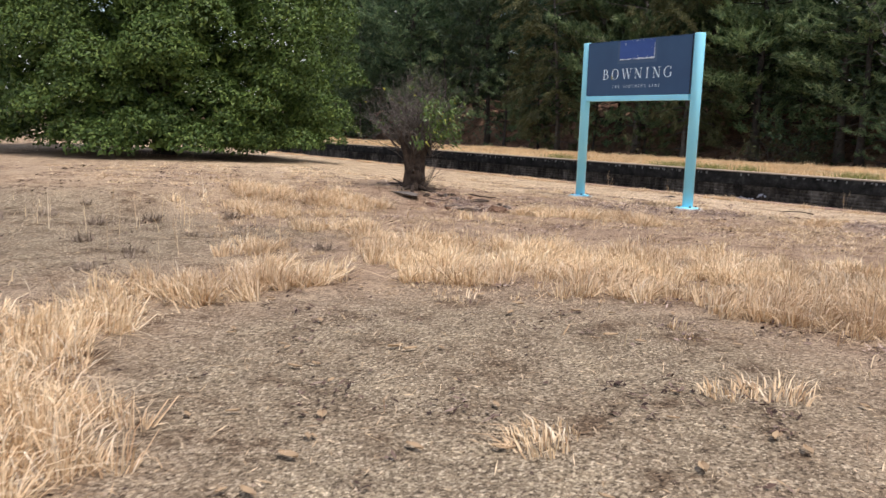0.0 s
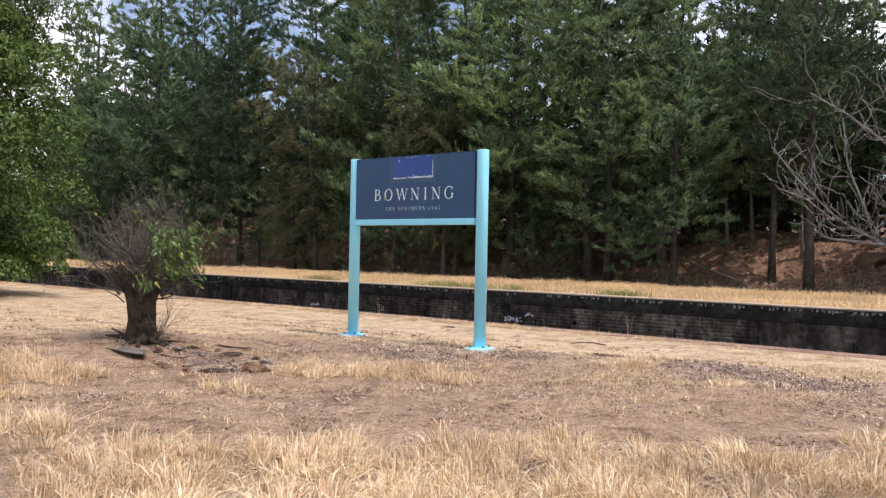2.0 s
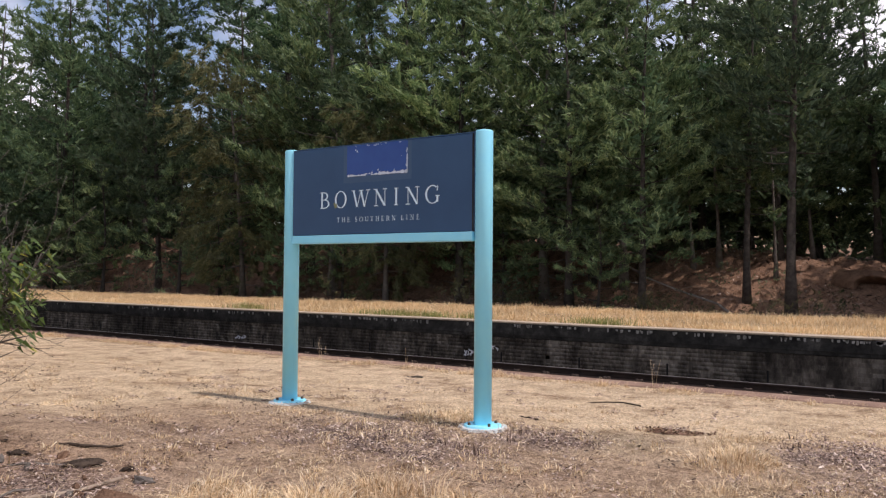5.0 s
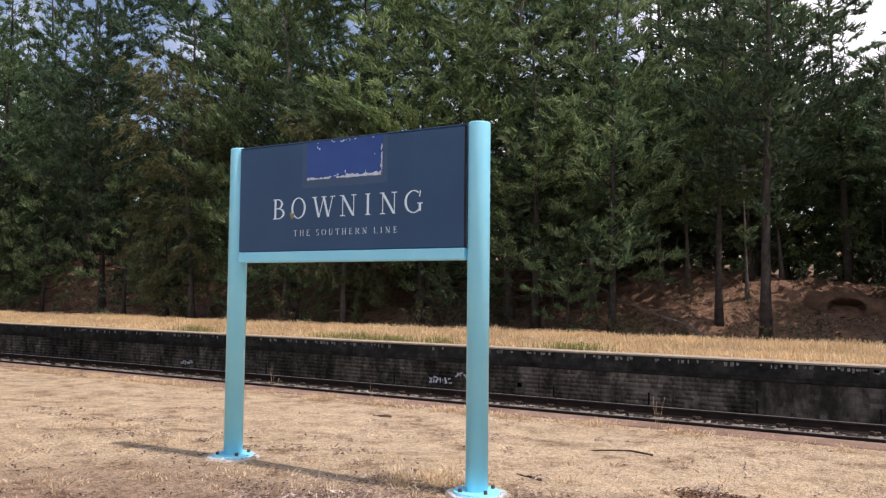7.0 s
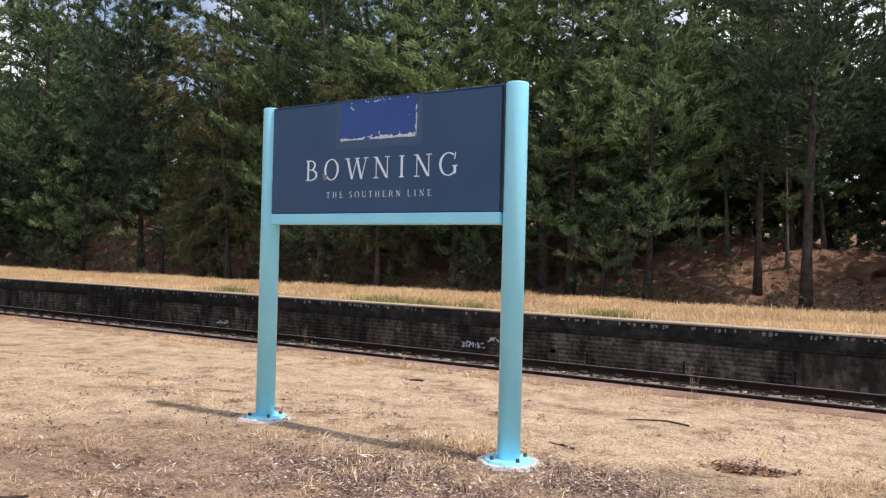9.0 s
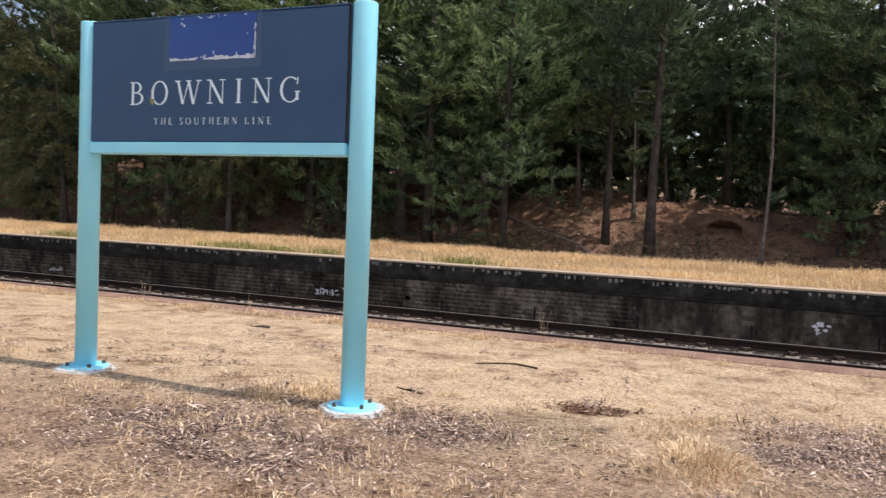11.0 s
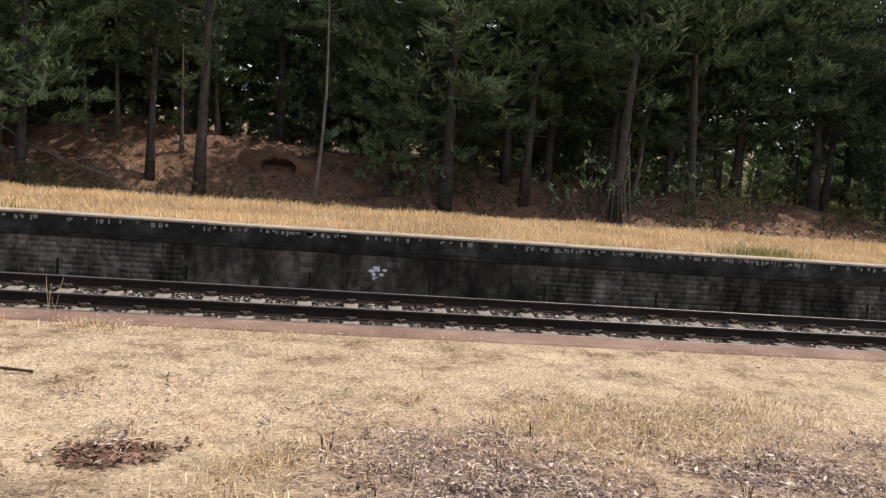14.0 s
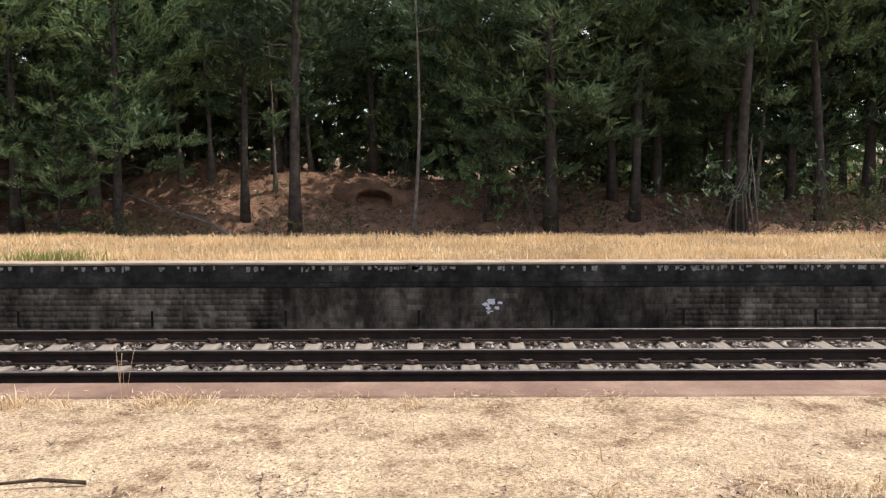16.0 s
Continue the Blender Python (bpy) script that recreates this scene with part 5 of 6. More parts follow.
clod(7.80, 9.62, -20, 0.15, 0.028, STUMP, "rotten stump of root in the dug earth", 7, "root_piece", "branch")
clod(8.35, 10.2, -30, 0.14, 0.03, STUMP, "rotten stump of root in the dug earth", 8, "root_piece", "branch")
chunks = np.random.default_rng(78)
for k in range(14):
    clod(chunks.uniform(7.45, 8.6), chunks.uniform(9.4, 10.6), chunks.uniform(0, 180), chunks.uniform(0.03, 0.08), chunks.uniform(0.015, 0.035), (STUMP, BURROW, PALE_BARK)[k % 3], "small broken lump of root and earth by the shrub", 200 + k)
fallen_log(13.55, 9.16, 90, 1.14, 0.009, STUMP, "dark straight stick lying on sandy ground", 5)
fallen_log(14.15, 11.9, 80, 0.3, 0.017, TWIG, "grey rotten stick on the sandy ground", 6)
fallen_log(11.9, 9.0, 60, 0.3, 0.01, STUMP, "thin dark twig on the sandy ground", 7)
branch = tagged(new("fallen_branch"), "long pale fallen branch leaning down the bank", "branch")
branch.matrix_basis = pose(31.55, 12.4, float(land(31.55, 12.4)))
pole = Tubes()
pole.add([(0, 0, -0.02), (0.08, 0.5, 0.33), (0.28, 1.85, 0.74), (0.55, 3.0, 1.14), (0.75, 3.75, 1.56), (0.85, 4.45, 1.95)], [0.04, 0.038, 0.032, 0.027, 0.02, 0.012], 7)
part("stem", pole.mesh("stem", PALE_BARK), branch)
fork = Tubes()
fork.add([(0.28, 1.85, 0.74), (0.1, 1.2, 0.9), (0.0, 0.8, 0.75)], [0.014, 0.01, 0.005], 5)
part("fork", fork.mesh("fork", PALE_BARK), branch)


# ---------------------------------------------------------------- leafless tree
def make_dead_tree():
    rng = np.random.default_rng(31)
    ob = tagged(new("bare_tree"), "small leafless tree with bleached grey twisted branches", "tree")
    ob.matrix_basis = pose(7.45, 3.1, 0)
    wood = Tubes()
    wood.add([(0.05, -0.1, -0.1), (0.02, 0.0, 0.3), (-0.05, 0.2, 0.7), (-0.1, 0.36, 0.98), (-0.12, 0.46, 1.14)], [0.11, 0.085, 0.07, 0.055, 0.035], 10)
    wood.add([(-0.12, 0.42, 0.72), (-0.15, 0.47, 0.9), (-0.16, 0.48, 1.13)], [0.05, 0.03, 0.024], 8)
    wood.add([(-0.16, 0.48, 1.13), (-0.16, 0.485, 1.155)], [0.03, 0.02], 8)
    # main limbs: sideways (x, y, z), thickness at the start
    main = [(((-0.12, 0.44, 1.13), (-0.12, 0.52, 1.2), (-0.14, 0.62, 1.33), (-0.12, 0.71, 1.39), (-0.15, 0.82, 1.37)), 0.026),
            (((-0.12, 0.50, 1.17), (-0.16, 0.6, 1.21), (-0.18, 0.72, 1.22), (-0.15, 0.87, 1.245), (-0.12, 1.01, 1.273), (-0.14, 1.07, 1.28)), 0.016),
            (((-0.13, 0.69, 1.38), (-0.10, 0.705, 1.58), (-0.14, 0.71, 1.77), (-0.1, 0.75, 1.98)), 0.012),
            (((-0.12, 0.705, 1.53), (-0.16, 0.73, 1.63), (-0.2, 0.92, 1.84), (-0.24, 1.11, 1.965)), 0.009),
            (((-0.15, 0.82, 1.25), (-0.14, 0.87, 1.295), (-0.12, 1.01, 1.37), (-0.16, 1.19, 1.57), (-0.18, 1.28, 1.735)), 0.009),
            (((-0.12, 1.03, 1.38), (-0.1, 1.16, 1.478), (-0.12, 1.29, 1.525)), 0.006),
            (((-0.14, 0.86, 1.28), (-0.1, 0.89, 1.39), (-0.08, 0.975, 1.64), (-0.12, 1.0, 1.855)), 0.008),
            (((-0.13, 0.62, 1.32), (-0.05, 0.59, 1.53), (0.0, 0.53, 1.73), (-0.02, 0.55, 1.93)), 0.010),
            (((-0.13, 0.55, 1.22), (-0.25, 0.62, 1.42), (-0.35, 0.7, 1.6), (-0.4, 0.66, 1.8)), 0.009),
            (((-0.12, 0.46, 1.12), (0.0, 0.35, 1.4), (0.05, 0.3, 1.7), (0.0, 0.33, 1.95)), 0.012)]
    part("trunk", wood.mesh("trunk", DEAD_WOOD), ob)
    for pts, r in main:
        n = len(pts)
        wood = Tubes()
        bent = [Vector(p) + Vector(rng.normal(0, 0.008, 3)) for p in pts]
        wood.add(bent, [0.55 * r * (1 - 0.7 * i / (n - 1)) + 0.0016 for i in range(n)], 7)
        for i in range(1, n):
            for k in range(4):
                p = bent[i].lerp(bent[i - 1], rng.uniform(0, 0.9))
                d = (bent[i] - bent[i - 1]).normalized() * 0.35 + Vector((rng.normal(0, 0.5), rng.normal(0.1, 0.5), rng.normal(0.5, 0.4)))
                limb(wood, rng, p, d, rng.uniform(0.14, 0.3), rng.uniform(0.0017, 0.0030), 1, 0.6, 6, 0.12, 0.27, (1, 2), None, 4)
        part("branch", wood.mesh("branch", DEAD_WOOD), ob)


make_dead_tree()


# ---------------------------------------------------------------- ground cover
def scatter(rng, n, x0, x1, y0, y1, density):
    x, y = rng.uniform(x0, x1, n), rng.uniform(y0, y1, n)
    keep = rng.random(n) < density(x, y)
    return x[keep], y[keep]


def patch_noise(x, y):
    return 0.5 + 0.5 * (waves(x * 1.1 + 3, y * 1.1) + 0.6 * waves(x * 2.7, y * 2.7 + 5)) / 0.9


def grass_cover(x, y):
    d = spots(x, y, (2.05, 4.7, 0.55, 1.3, 1.0), (2.6, 5.6, 0.45, 0.42, 1.0), (3.2, 5.95, 0.5, 0.38, 1.0), (3.75, 6.3, 0.5, 0.42, 1.0), (4.15, 7.4, 0.4, 0.32, 0.9),
              (5.3, 6.9, 0.75, 0.7, 1.0), (5.9, 6.4, 0.8, 0.7, 1.0), (6.5, 5.7, 0.8, 0.7, 1.0), (7.1, 5.1, 0.8, 0.7, 1.0), (7.7, 4.5, 0.8, 0.8, 0.9), (5.0, 5.9, 0.6, 0.5, 0.9), (5.8, 5.2, 0.7, 0.6, 1.0), (6.5, 4.4, 0.8, 0.7, 1.0), (6.0, 3.9, 0.6, 0.6, 0.9), (7.0, 3.6, 0.8, 0.8, 0.9), (8.4, 3.9, 0.9, 0.8, 0.8),
              (8.4, 8.9, 0.36, 0.36, 1.0), (8.75, 8.3, 0.38, 0.4, 1.1), (9.05, 7.75, 0.36, 0.36, 1.0), (9.4, 7.05, 0.32, 0.32, 0.7), (10.2, 6.7, 0.45, 0.45, 0.6), (10.6, 5.8, 0.4, 0.45, 0.45), (7.25, 8.8, 0.4, 0.45, 0.6), (6.6, 10.1, 0.45, 0.5, 0.75), (5.3, 8.4, 0.45, 0.7, 0.65),
              (5.4, 10.3, 1.3, 1.1, 0.62), (11.15, 6.95, 0.28, 0.28, 0.75), (11.25, 9.5, 0.3, 0.4, 0.8), (12.9, 4.9, 0.9, 1.1, 0.72), (13.3, 6.3, 0.4, 0.3, 0.55), (14.4, 7.0, 0.35, 0.8, 0.5), (14.2, 4.6, 0.4, 0.8, 0.5), (14.5, 9.6, 0.3, 0.6, 0.45), (12.3, 5.5, 0.25, 0.25, 0.7), (10.3, 9.7, 0.6, 0.8, 0.45))
    d = d * (1 - 1.1 * spots(x, y, (3.7, 4.25, 0.95, 0.9, 1.0), (8.0, 10.4, 0.7, 0.8, 1.0)))
    return smooth(d * (0.45 + 0.75 * patch_noise(x, y)), 0.22, 0.6)


def straw_mat(x, y):
    """Flattened straw between the standing tufts."""
    return smooth(spots(x, y, (13.0, 5.1, 0.5, 0.9, 0.9), (11.9, 7.15, 0.35, 0.3, 0.9), (11.2, 9.3, 0.45, 0.6, 0.9), (6.6, 8.7, 0.6, 0.7, 0.9), (7.6, 8.4, 0.7, 0.5, 0.8), (9.6, 6.6, 1.3, 1.4, 0.8), (10.3, 4.6, 0.9, 1.2, 0.7), (9.2, 8.9, 0.9, 1.3, 0.7), (8.3, 9.1, 0.8, 0.7, 0.7), (5.6, 9.4, 1.5, 1.0, 0.7), (15.05, 13.0, 0.2, 3.5, 1.0), (15.0, 19.0, 0.25, 3.5, 1.0), (14.9, 8.0, 0.15, 2.0, 0.7)) * (0.4 + 0.8 * patch_noise(x * 1.7, y * 1.7)), 0.25, 0.75) * 0.55


rng = np.random.default_rng(41)


def straw_height(x, y):
    return (0.165 - 0.085 * smooth(x, 9.2, 9.8) - 0.04 * smooth(x, 11.4, 12.0)) * (0.7 + 0.5 * patch_noise(x * 0.8, y * 0.8 + 2))


def tuft_cover(x, y):
    """Standing tufts break up into clumps with thatch between."""
    return grass_cover(x, y) * (0.15 + 0.85 * smooth(patch_noise(x * 2.4 + 1, y * 2.4) * 0.6 + patch_noise(x * 5.3, y * 5.3 + 2) * 0.4, 0.38, 0.66))


x, y = scatter(rng, 27000, 1.0, 14.0, 1.5, 12.5, tuft_cover)
v, f = tufts(rng, x, y, 48, straw_height(x, y) * 0.95, 0.0034, 0.07)
low_x, low_y = scatter(rng, 60000, 1.0, 15.12, 1.5, 22, lambda x, y: np.clip(grass_cover(x, y) * 0.8 + straw_mat(x, y), 0, 1))
v, f = join((v, f), blades(rng, np.column_stack([low_x, low_y]), land(low_x, low_y) - 0.006, 0.07, 0.0035, 0.9, 0.5))
sx, sy = np.array([11.05, 11.12, 10.98, 11.85, 12.0, 3.43, 3.52, 4.43, 4.6]), np.array([6.93, 7.0, 6.85, 7.2, 7.05, 3.26, 3.33, 3.30, 3.2])
v, f = join((v, f), tufts(rng, sx, sy, 95, np.array([0.14, 0.12, 0.12, 0.06, 0.06, 0.06, 0.05, 0.07, 0.06]), 0.004, 0.11))
cx, cy = np.array([10.78, 10.9, 10.84, 10.98, 10.7]), np.array([6.95, 6.85, 7.08, 6.98, 6.8])
v, f = join((v, f), tufts(rng, cx, cy, 80, np.array([0.08, 0.07, 0.09, 0.07, 0.06]), 0.0034, 0.15))
tagged(new("dry_grass", mesh_from("dry_grass", v, f, STRAW)), "tufts of sun-bleached dry grass on bare soil", "grass", kind="stuff")

x, y = scatter(rng, 60000, -6, 15.2, 1, 34, lambda x, y: np.clip(patch_noise(x * 0.7, y * 0.7) * 1.6 - 0.85, 0, 1) * 0.35 * (1 - 0.9 * smooth(x, 11.2, 12.4)))
v, f = blades(rng, np.column_stack([x, y]), land(x, y) - 0.01, 0.12, 0.004, 0.7, 0.6)
tagged(new("sparse_grass", mesh_from("sparse_grass", v, f, STRAW)), "thin scattered dry grass on sandy soil", "grass", kind="stuff")

x, y = scatter(rng, 330000, 22.72, 27.7, -14, 62, lambda x, y: np.clip(0.3 + 0.7 * smooth(x, 22.75, 23.4), 0, 1) * np.clip(patch_noise(x, y * 0.5) * 1.3, 0.35, 1) * (1 - 0.5 * smooth(y, 35, 55)) * (1 - 0.45 * smooth(x, 23.6, 25.0) * smooth(-x, -26.6, -25.4)))
v, f = slips(rng, np.column_stack([x, y]), land(x, y) - 0.01, 0.10 + 0.13 * patch_noise(x * 1.3 + 2, y * 0.9) ** 2, 0.010, 0.7)
tagged(new("platform_grass", mesh_from("platform_grass", v, f, GOLD)), "thick golden dry grass along the disused platform top", "grass", kind="stuff")
x, y = scatter(rng, 16000, 22.7, 23.2, -2, 30, lambda x, y: spots(x, y, (22.95, 13.1, 0.3, 0.55, 1), (22.95, 19.2, 0.3, 0.8, 0.9), (22.95, 17.8, 0.3, 0.45, 0.9), (22.95, 16.5, 0.3, 0.4, 0.7), (22.95, 24.7, 0.3, 0.6, 0.7), (22.95, -1.0, 0.3, 0.6, 0.9)))
v, f = blades(rng, np.column_stack([x, y]), land(x, y) - 0.01, 0.24, 0.008, 0.4, 0.4)
tagged(new("green_weeds", mesh_from("green_weeds", v, f, GREEN_BLADE)), "green weeds among dry grass at the platform edge", "weeds", kind="stuff")


def litter_cover(x, y):
    d = spots(x, y, (12.15, 6.4, 0.6, 0.55, 1.1), (12.6, 6.0, 0.5, 0.5, 0.9), (11.6, 5.9, 0.85, 0.85, 1.15), (11.35, 6.55, 0.45, 0.4, 1.05), (10.9, 6.2, 0.55, 0.5, 1.0), (11.3, 5.1, 0.9, 1.0, 1.1), (12.1, 4.7, 0.75, 0.8, 1.05), (12.6, 3.6, 0.6, 0.9, 0.9), (11.0, 8.5, 0.6, 0.8, 1.1), (10.3, 9.3, 1.1, 1.5, 1.0), (10.6, 7.9, 0.6, 0.6, 0.6), (10.5, 4.6, 0.7, 0.9, 0.8), (8.0, 10.0, 0.85, 0.95, 0.85), (9.4, 10.6, 1.0, 0.7, 0.6))
    return smooth(d * (0.32 + 0.5 * patch_noise(x * 2.3, y * 2.3) + 0.42 * patch_noise(x * 6.1 + 1, y * 6.1)), 0.22, 1.05)


x, y = scatter(rng, 400000, 7, 15, 1.5, 13, lambda x, y: litter_cover(x, y) * (0.45 + 0.55 * smooth(patch_noise(x * 3.7 + 2, y * 3.7), 0.3, 0.75)))
v, f = flakes(rng, np.column_stack([x, y]), land(x, y), 0.034, 0.009, 0.022)
whole_x, whole_y = scatter(rng, 60000, 7, 15, 1.5, 13, lambda x, y: litter_cover(x, y) * smooth(patch_noise(x * 2.9 + 6, y * 2.9 + 3), 0.5, 0.85))
v, f = join((v, f), flakes(rng, np.column_stack([whole_x, whole_y]), land(whole_x, whole_y) + 0.006, 0.052, 0.013, 0.03))
tagged(new("leaf_litter", mesh_from("leaf_litter", v, f, LITTER)), "dry brown and grey leaf litter on the ground", "litter", kind="stuff")
x, y = scatter(rng, 900, 9.5, 13.6, 3.2, 10, lambda x, y: 0.35 * litter_cover(x, y))
x, y = np.append(x, [12.45, 11.95, 12.15, 13.4, 12.2, 12.25]), np.append(y, [6.7, 6.35, 5.85, 5.55, 4.85, 4.0])
v, f = tufts(rng, x, y, 9, 0.085, 0.0032, 0.035)
tagged(new("dead_stalks", mesh_from("dead_stalks", v, f, BARKBITS)), "short dark dead stalks standing in the leaf litter", "weeds", kind="stuff")
x, y = scatter(rng, 6500, 11.7, 12.7, 7.3, 8.2, lambda x, y: spots(x, y, (12.0, 7.80, 0.07, 0.12, 1), (12.17, 7.90, 0.10, 0.07, 1.0), (12.27, 7.70, 0.06, 0.15, 0.9), (12.05, 7.62, 0.05, 0.06, 0.7)))
v, f = flakes(rng, np.column_stack([x, y]), land(x, y), 0.035, 0.02, 0.02)
tagged(new("dark_scrap", mesh_from("dark_scrap", v, f, ROTTEN)), "torn dark patch of rotten bark and dung", "litter", kind="stuff")
x, y = scatter(rng, 150000, 1.5, 15.2, 1.5, 13.5, lambda x, y: np.clip(0.16 + 0.4 * litter_cover(x, y) + 0.4 * grass_cover(x, y) + straw_mat(x, y), 0, 1) * (1 - 0.8 * smooth(x, 11.6, 12.6) * smooth(y, 6.0, 7.0)) * (1 - 0.85 * smooth(x, 13.4, 14.2)))
v, f = flakes(rng, np.column_stack([x, y]), land(x, y), 0.05, 0.0045, 0.02, 0.35)
tagged(new("straw_litter", mesh_from("straw_litter", v, f, CHAFF)), "broken pale straw lying on the soil", "litter", kind="stuff")
x, y = scatter(rng, 22000, 1.5, 15.2, 1.8, 12.5, lambda x, y: np.clip(1.1 - 0.06 * np.hypot(x - 3, y - 3.5), 0.35, 1) + 0.5 * smooth(x, 11, 13))
v, f = stones(rng, np.column_stack([x, y, land(x, y)]), 0.0065)
tagged(new("loose_gravel", mesh_from("loose_gravel", v, f, GRAVEL)), "fine loose gravel scattered over the earth", "gravel", kind="stuff")

x, y = scatter(rng, 16000, 12.4, 15.12, 0, 12.5, lambda x, y: 0.5 + 0.5 * patch_noise(x * 1.2, y * 1.2))
v, f = stones(rng, np.column_stack([x, y, land(x, y)]), 0.007)
tagged(new("pale_gravel", mesh_from("pale_gravel", v, f, PALE_GRIT)), "pale crushed stone grit over the platform surface", "gravel", kind="stuff")

edge_rng = np.random.default_rng(83)
x, y = scatter(edge_rng, 5000, 14.85, 15.16, 7.0, 34, lambda x, y: np.clip(smooth(patch_noise(x * 0.5, y * 1.1 + 3), 0.3, 0.7) * (0.35 + 0.65 * smooth(y, 9.5, 11)), 0, 1) * smooth(x, 14.8, 15.1))
v, f = tufts(edge_rng, x, y, 12, 0.05 + 0.06 * patch_noise(x, y * 1.7), 0.0034, 0.06)
tagged(new("edge_grass", mesh_from("edge_grass", v, f, STRAW)), "uneven fringe of dry grass along the platform coping", "grass", kind="stuff")
x, y = scatter(rng, 42000, 14.8, 15.36, -4, 30, lambda x, y: np.clip(patch_noise(x * 0.6, y * 1.4) * 1.7 - 0.5, 0, 1) * smooth(-x, -15.35, -15.05))
v, f = flakes(rng, np.column_stack([x, y]), np.maximum(land(x, y), -0.128 - 10 * (x < 15.18)), 0.06, 0.005, 0.03, 0.5)
tagged(new("edge_straw", mesh_from("edge_straw", v, f, CHAFF)), "dry straw gathered along the platform coping", "litter", kind="stuff")


x, y = scatter(rng, 60000, 1.5, 15.25, 1.5, 13.5, lambda x, y: np.clip(smooth(patch_noise(x * 1.3, y * 1.3), 0.5, 0.95) * 0.45 * (1 - 0.92 * smooth(x, 11.3, 12.5)) + 0.3 * litter_cover(x, y) + 0.3 * grass_cover(x, y) + straw_mat(x, y), 0, 1) * (1 - 0.7 * spots(x, y, (3.7, 4.2, 1.0, 0.9, 1))))
v, f = wisps(rng, x, y, land(x, y), 0.11, 0.0015)
tagged(new("loose_straw", mesh_from("loose_straw", v, f, CHAFF)), "loose curved straws strewn over the ground", "litter", kind="stuff")
x, y = scatter(rng, 60000, 7.0, 14.6, 2.5, 11.0, lambda x, y: np.clip(0.75 * straw_mat(x, y) + 0.45 * spots(x, y, (12.2, 5.6, 1.4, 2.0, 1.6), (13.2, 5.2, 0.8, 1.2, 1.6), (11.6, 7.2, 0.6, 0.5, 1.3), (10.8, 9.0, 0.9, 1.3, 0.9), (9.0, 6.8, 1.2, 1.2, 0.5)) * patch_noise(x * 2.3, y * 2.3 + 1), 0, 1))
v, f = wisps(rng, x, y, land(x, y) + 0.004, 0.075, 0.0014)
tagged(new("bleached_straw", mesh_from("bleached_straw", v, f, PALE_STRAW)), "bleached broken straw strewn over the leaf litter", "litter", kind="stuff")
x, y = scatter(rng, 115000, 1.5, 15.2, 1.5, 16, lambda x, y: smooth(patch_noise(x * 2.1 + 7, y * 2.1), 0.56, 0.95) * (1 - 0.85 * smooth(x, 11.6, 12.8)))
v, f = flakes(rng, np.column_stack([x, y]), land(x, y), 0.042, 0.013, 0.02)
tagged(new("dark_debris", mesh_from("dark_debris", v, f, BARKBITS)), "dark crumbs of bark and old leaf on the soil", "litter", kind="stuff")


# trodden yellow grass beside the leaf litter
flat_rng = np.random.default_rng(91)
x, y = scatter(flat_rng, 34000, 11.0, 14.9, 3.0, 7.6, lambda x, y: smooth(spots(x, y, (12.95, 5.35, 0.6, 0.8, 1.2), (13.4, 4.2, 0.6, 0.7, 1.0), (12.2, 7.0, 0.4, 0.25, 0.8), (11.5, 7.2, 0.5, 0.3, 0.9), (12.4, 5.9, 0.25, 0.25, 0.8), (14.4, 6.6, 0.25, 0.5, 0.7)) * (0.35 + 0.5 * patch_noise(x * 2.2, y * 2.2 + 4) + 0.4 * patch_noise(x * 5.1, y * 5.1)), 0.3, 0.9))
v, f = blades(flat_rng, np.column_stack([x, y]), land(x, y) - 0.004, 0.06, 0.0024, 1.3, 0.6)
tagged(new("trodden_grass", mesh_from("trodden_grass", v, f, PALE_STRAW)), "flattened yellow grass beside the leaf litter", "grass", kind="stuff")

# low worn tufts and pale straw in the open ground between the grass bands
open_rng = np.random.default_rng(79)
x, y = scatter(open_rng, 9500, 4.0, 13.2, 5.0, 17.0, lambda x, y: smooth(patch_noise(x * 1.9 + 2, y * 1.9 + 6), 0.46, 0.8) * 0.7 * (1 - 0.7 * smooth(x, 10.5, 12.5)))
v, f = tufts(open_rng, x, y, 16, 0.05, 0.0036, 0.06)
tagged(new("worn_grass", mesh_from("worn_grass", v, f, STRAW)), "low worn tufts of dry grass on open soil", "grass", kind="stuff")

# crumbly clumps of old leaf and short stubble dotted over the sandy ground
clump_rng = np.random.default_rng(77)
cx, cy = scatter(clump_rng, 900, 4.5, 14.4, 3.0, 14.0, lambda x, y: np.clip(1.3 * patch_noise(x * 0.9 + 4, y * 0.9) - 0.35, 0.03, 0.75) * (1 - 0.6 * smooth(x, 12.5, 14.4)))
wide = clump_rng.uniform(0.03, 0.13, len(cx))
who = np.repeat(np.arange(len(cx)), (12 + wide * 330).astype(int))
x = cx[who] + clump_rng.normal(0, 1, len(who)) * wide[who]
y = cy[who] + clump_rng.normal(0, 0.7, len(who)) * wide[who]
v, f = flakes(clump_rng, np.column_stack([x, y]), land(x, y), 0.04, 0.011, 0.025)
tagged(new("leaf_crumbs", mesh_from("leaf_crumbs", v, f, LITTER)), "small clumps of crumbled brown leaf on sandy soil", "litter", kind="stuff")
some = clump_rng.random(len(cx)) < 0.45
v, f = tufts(clump_rng, cx[some], cy[some], 22, 0.03 + 0.45 * wide[some], 0.003, 0.05)
tagged(new("grass_stubble", mesh_from("grass_stubble", v, f, STRAW)), "short dry grass stubble dotted over sandy soil", "grass", kind="stuff")


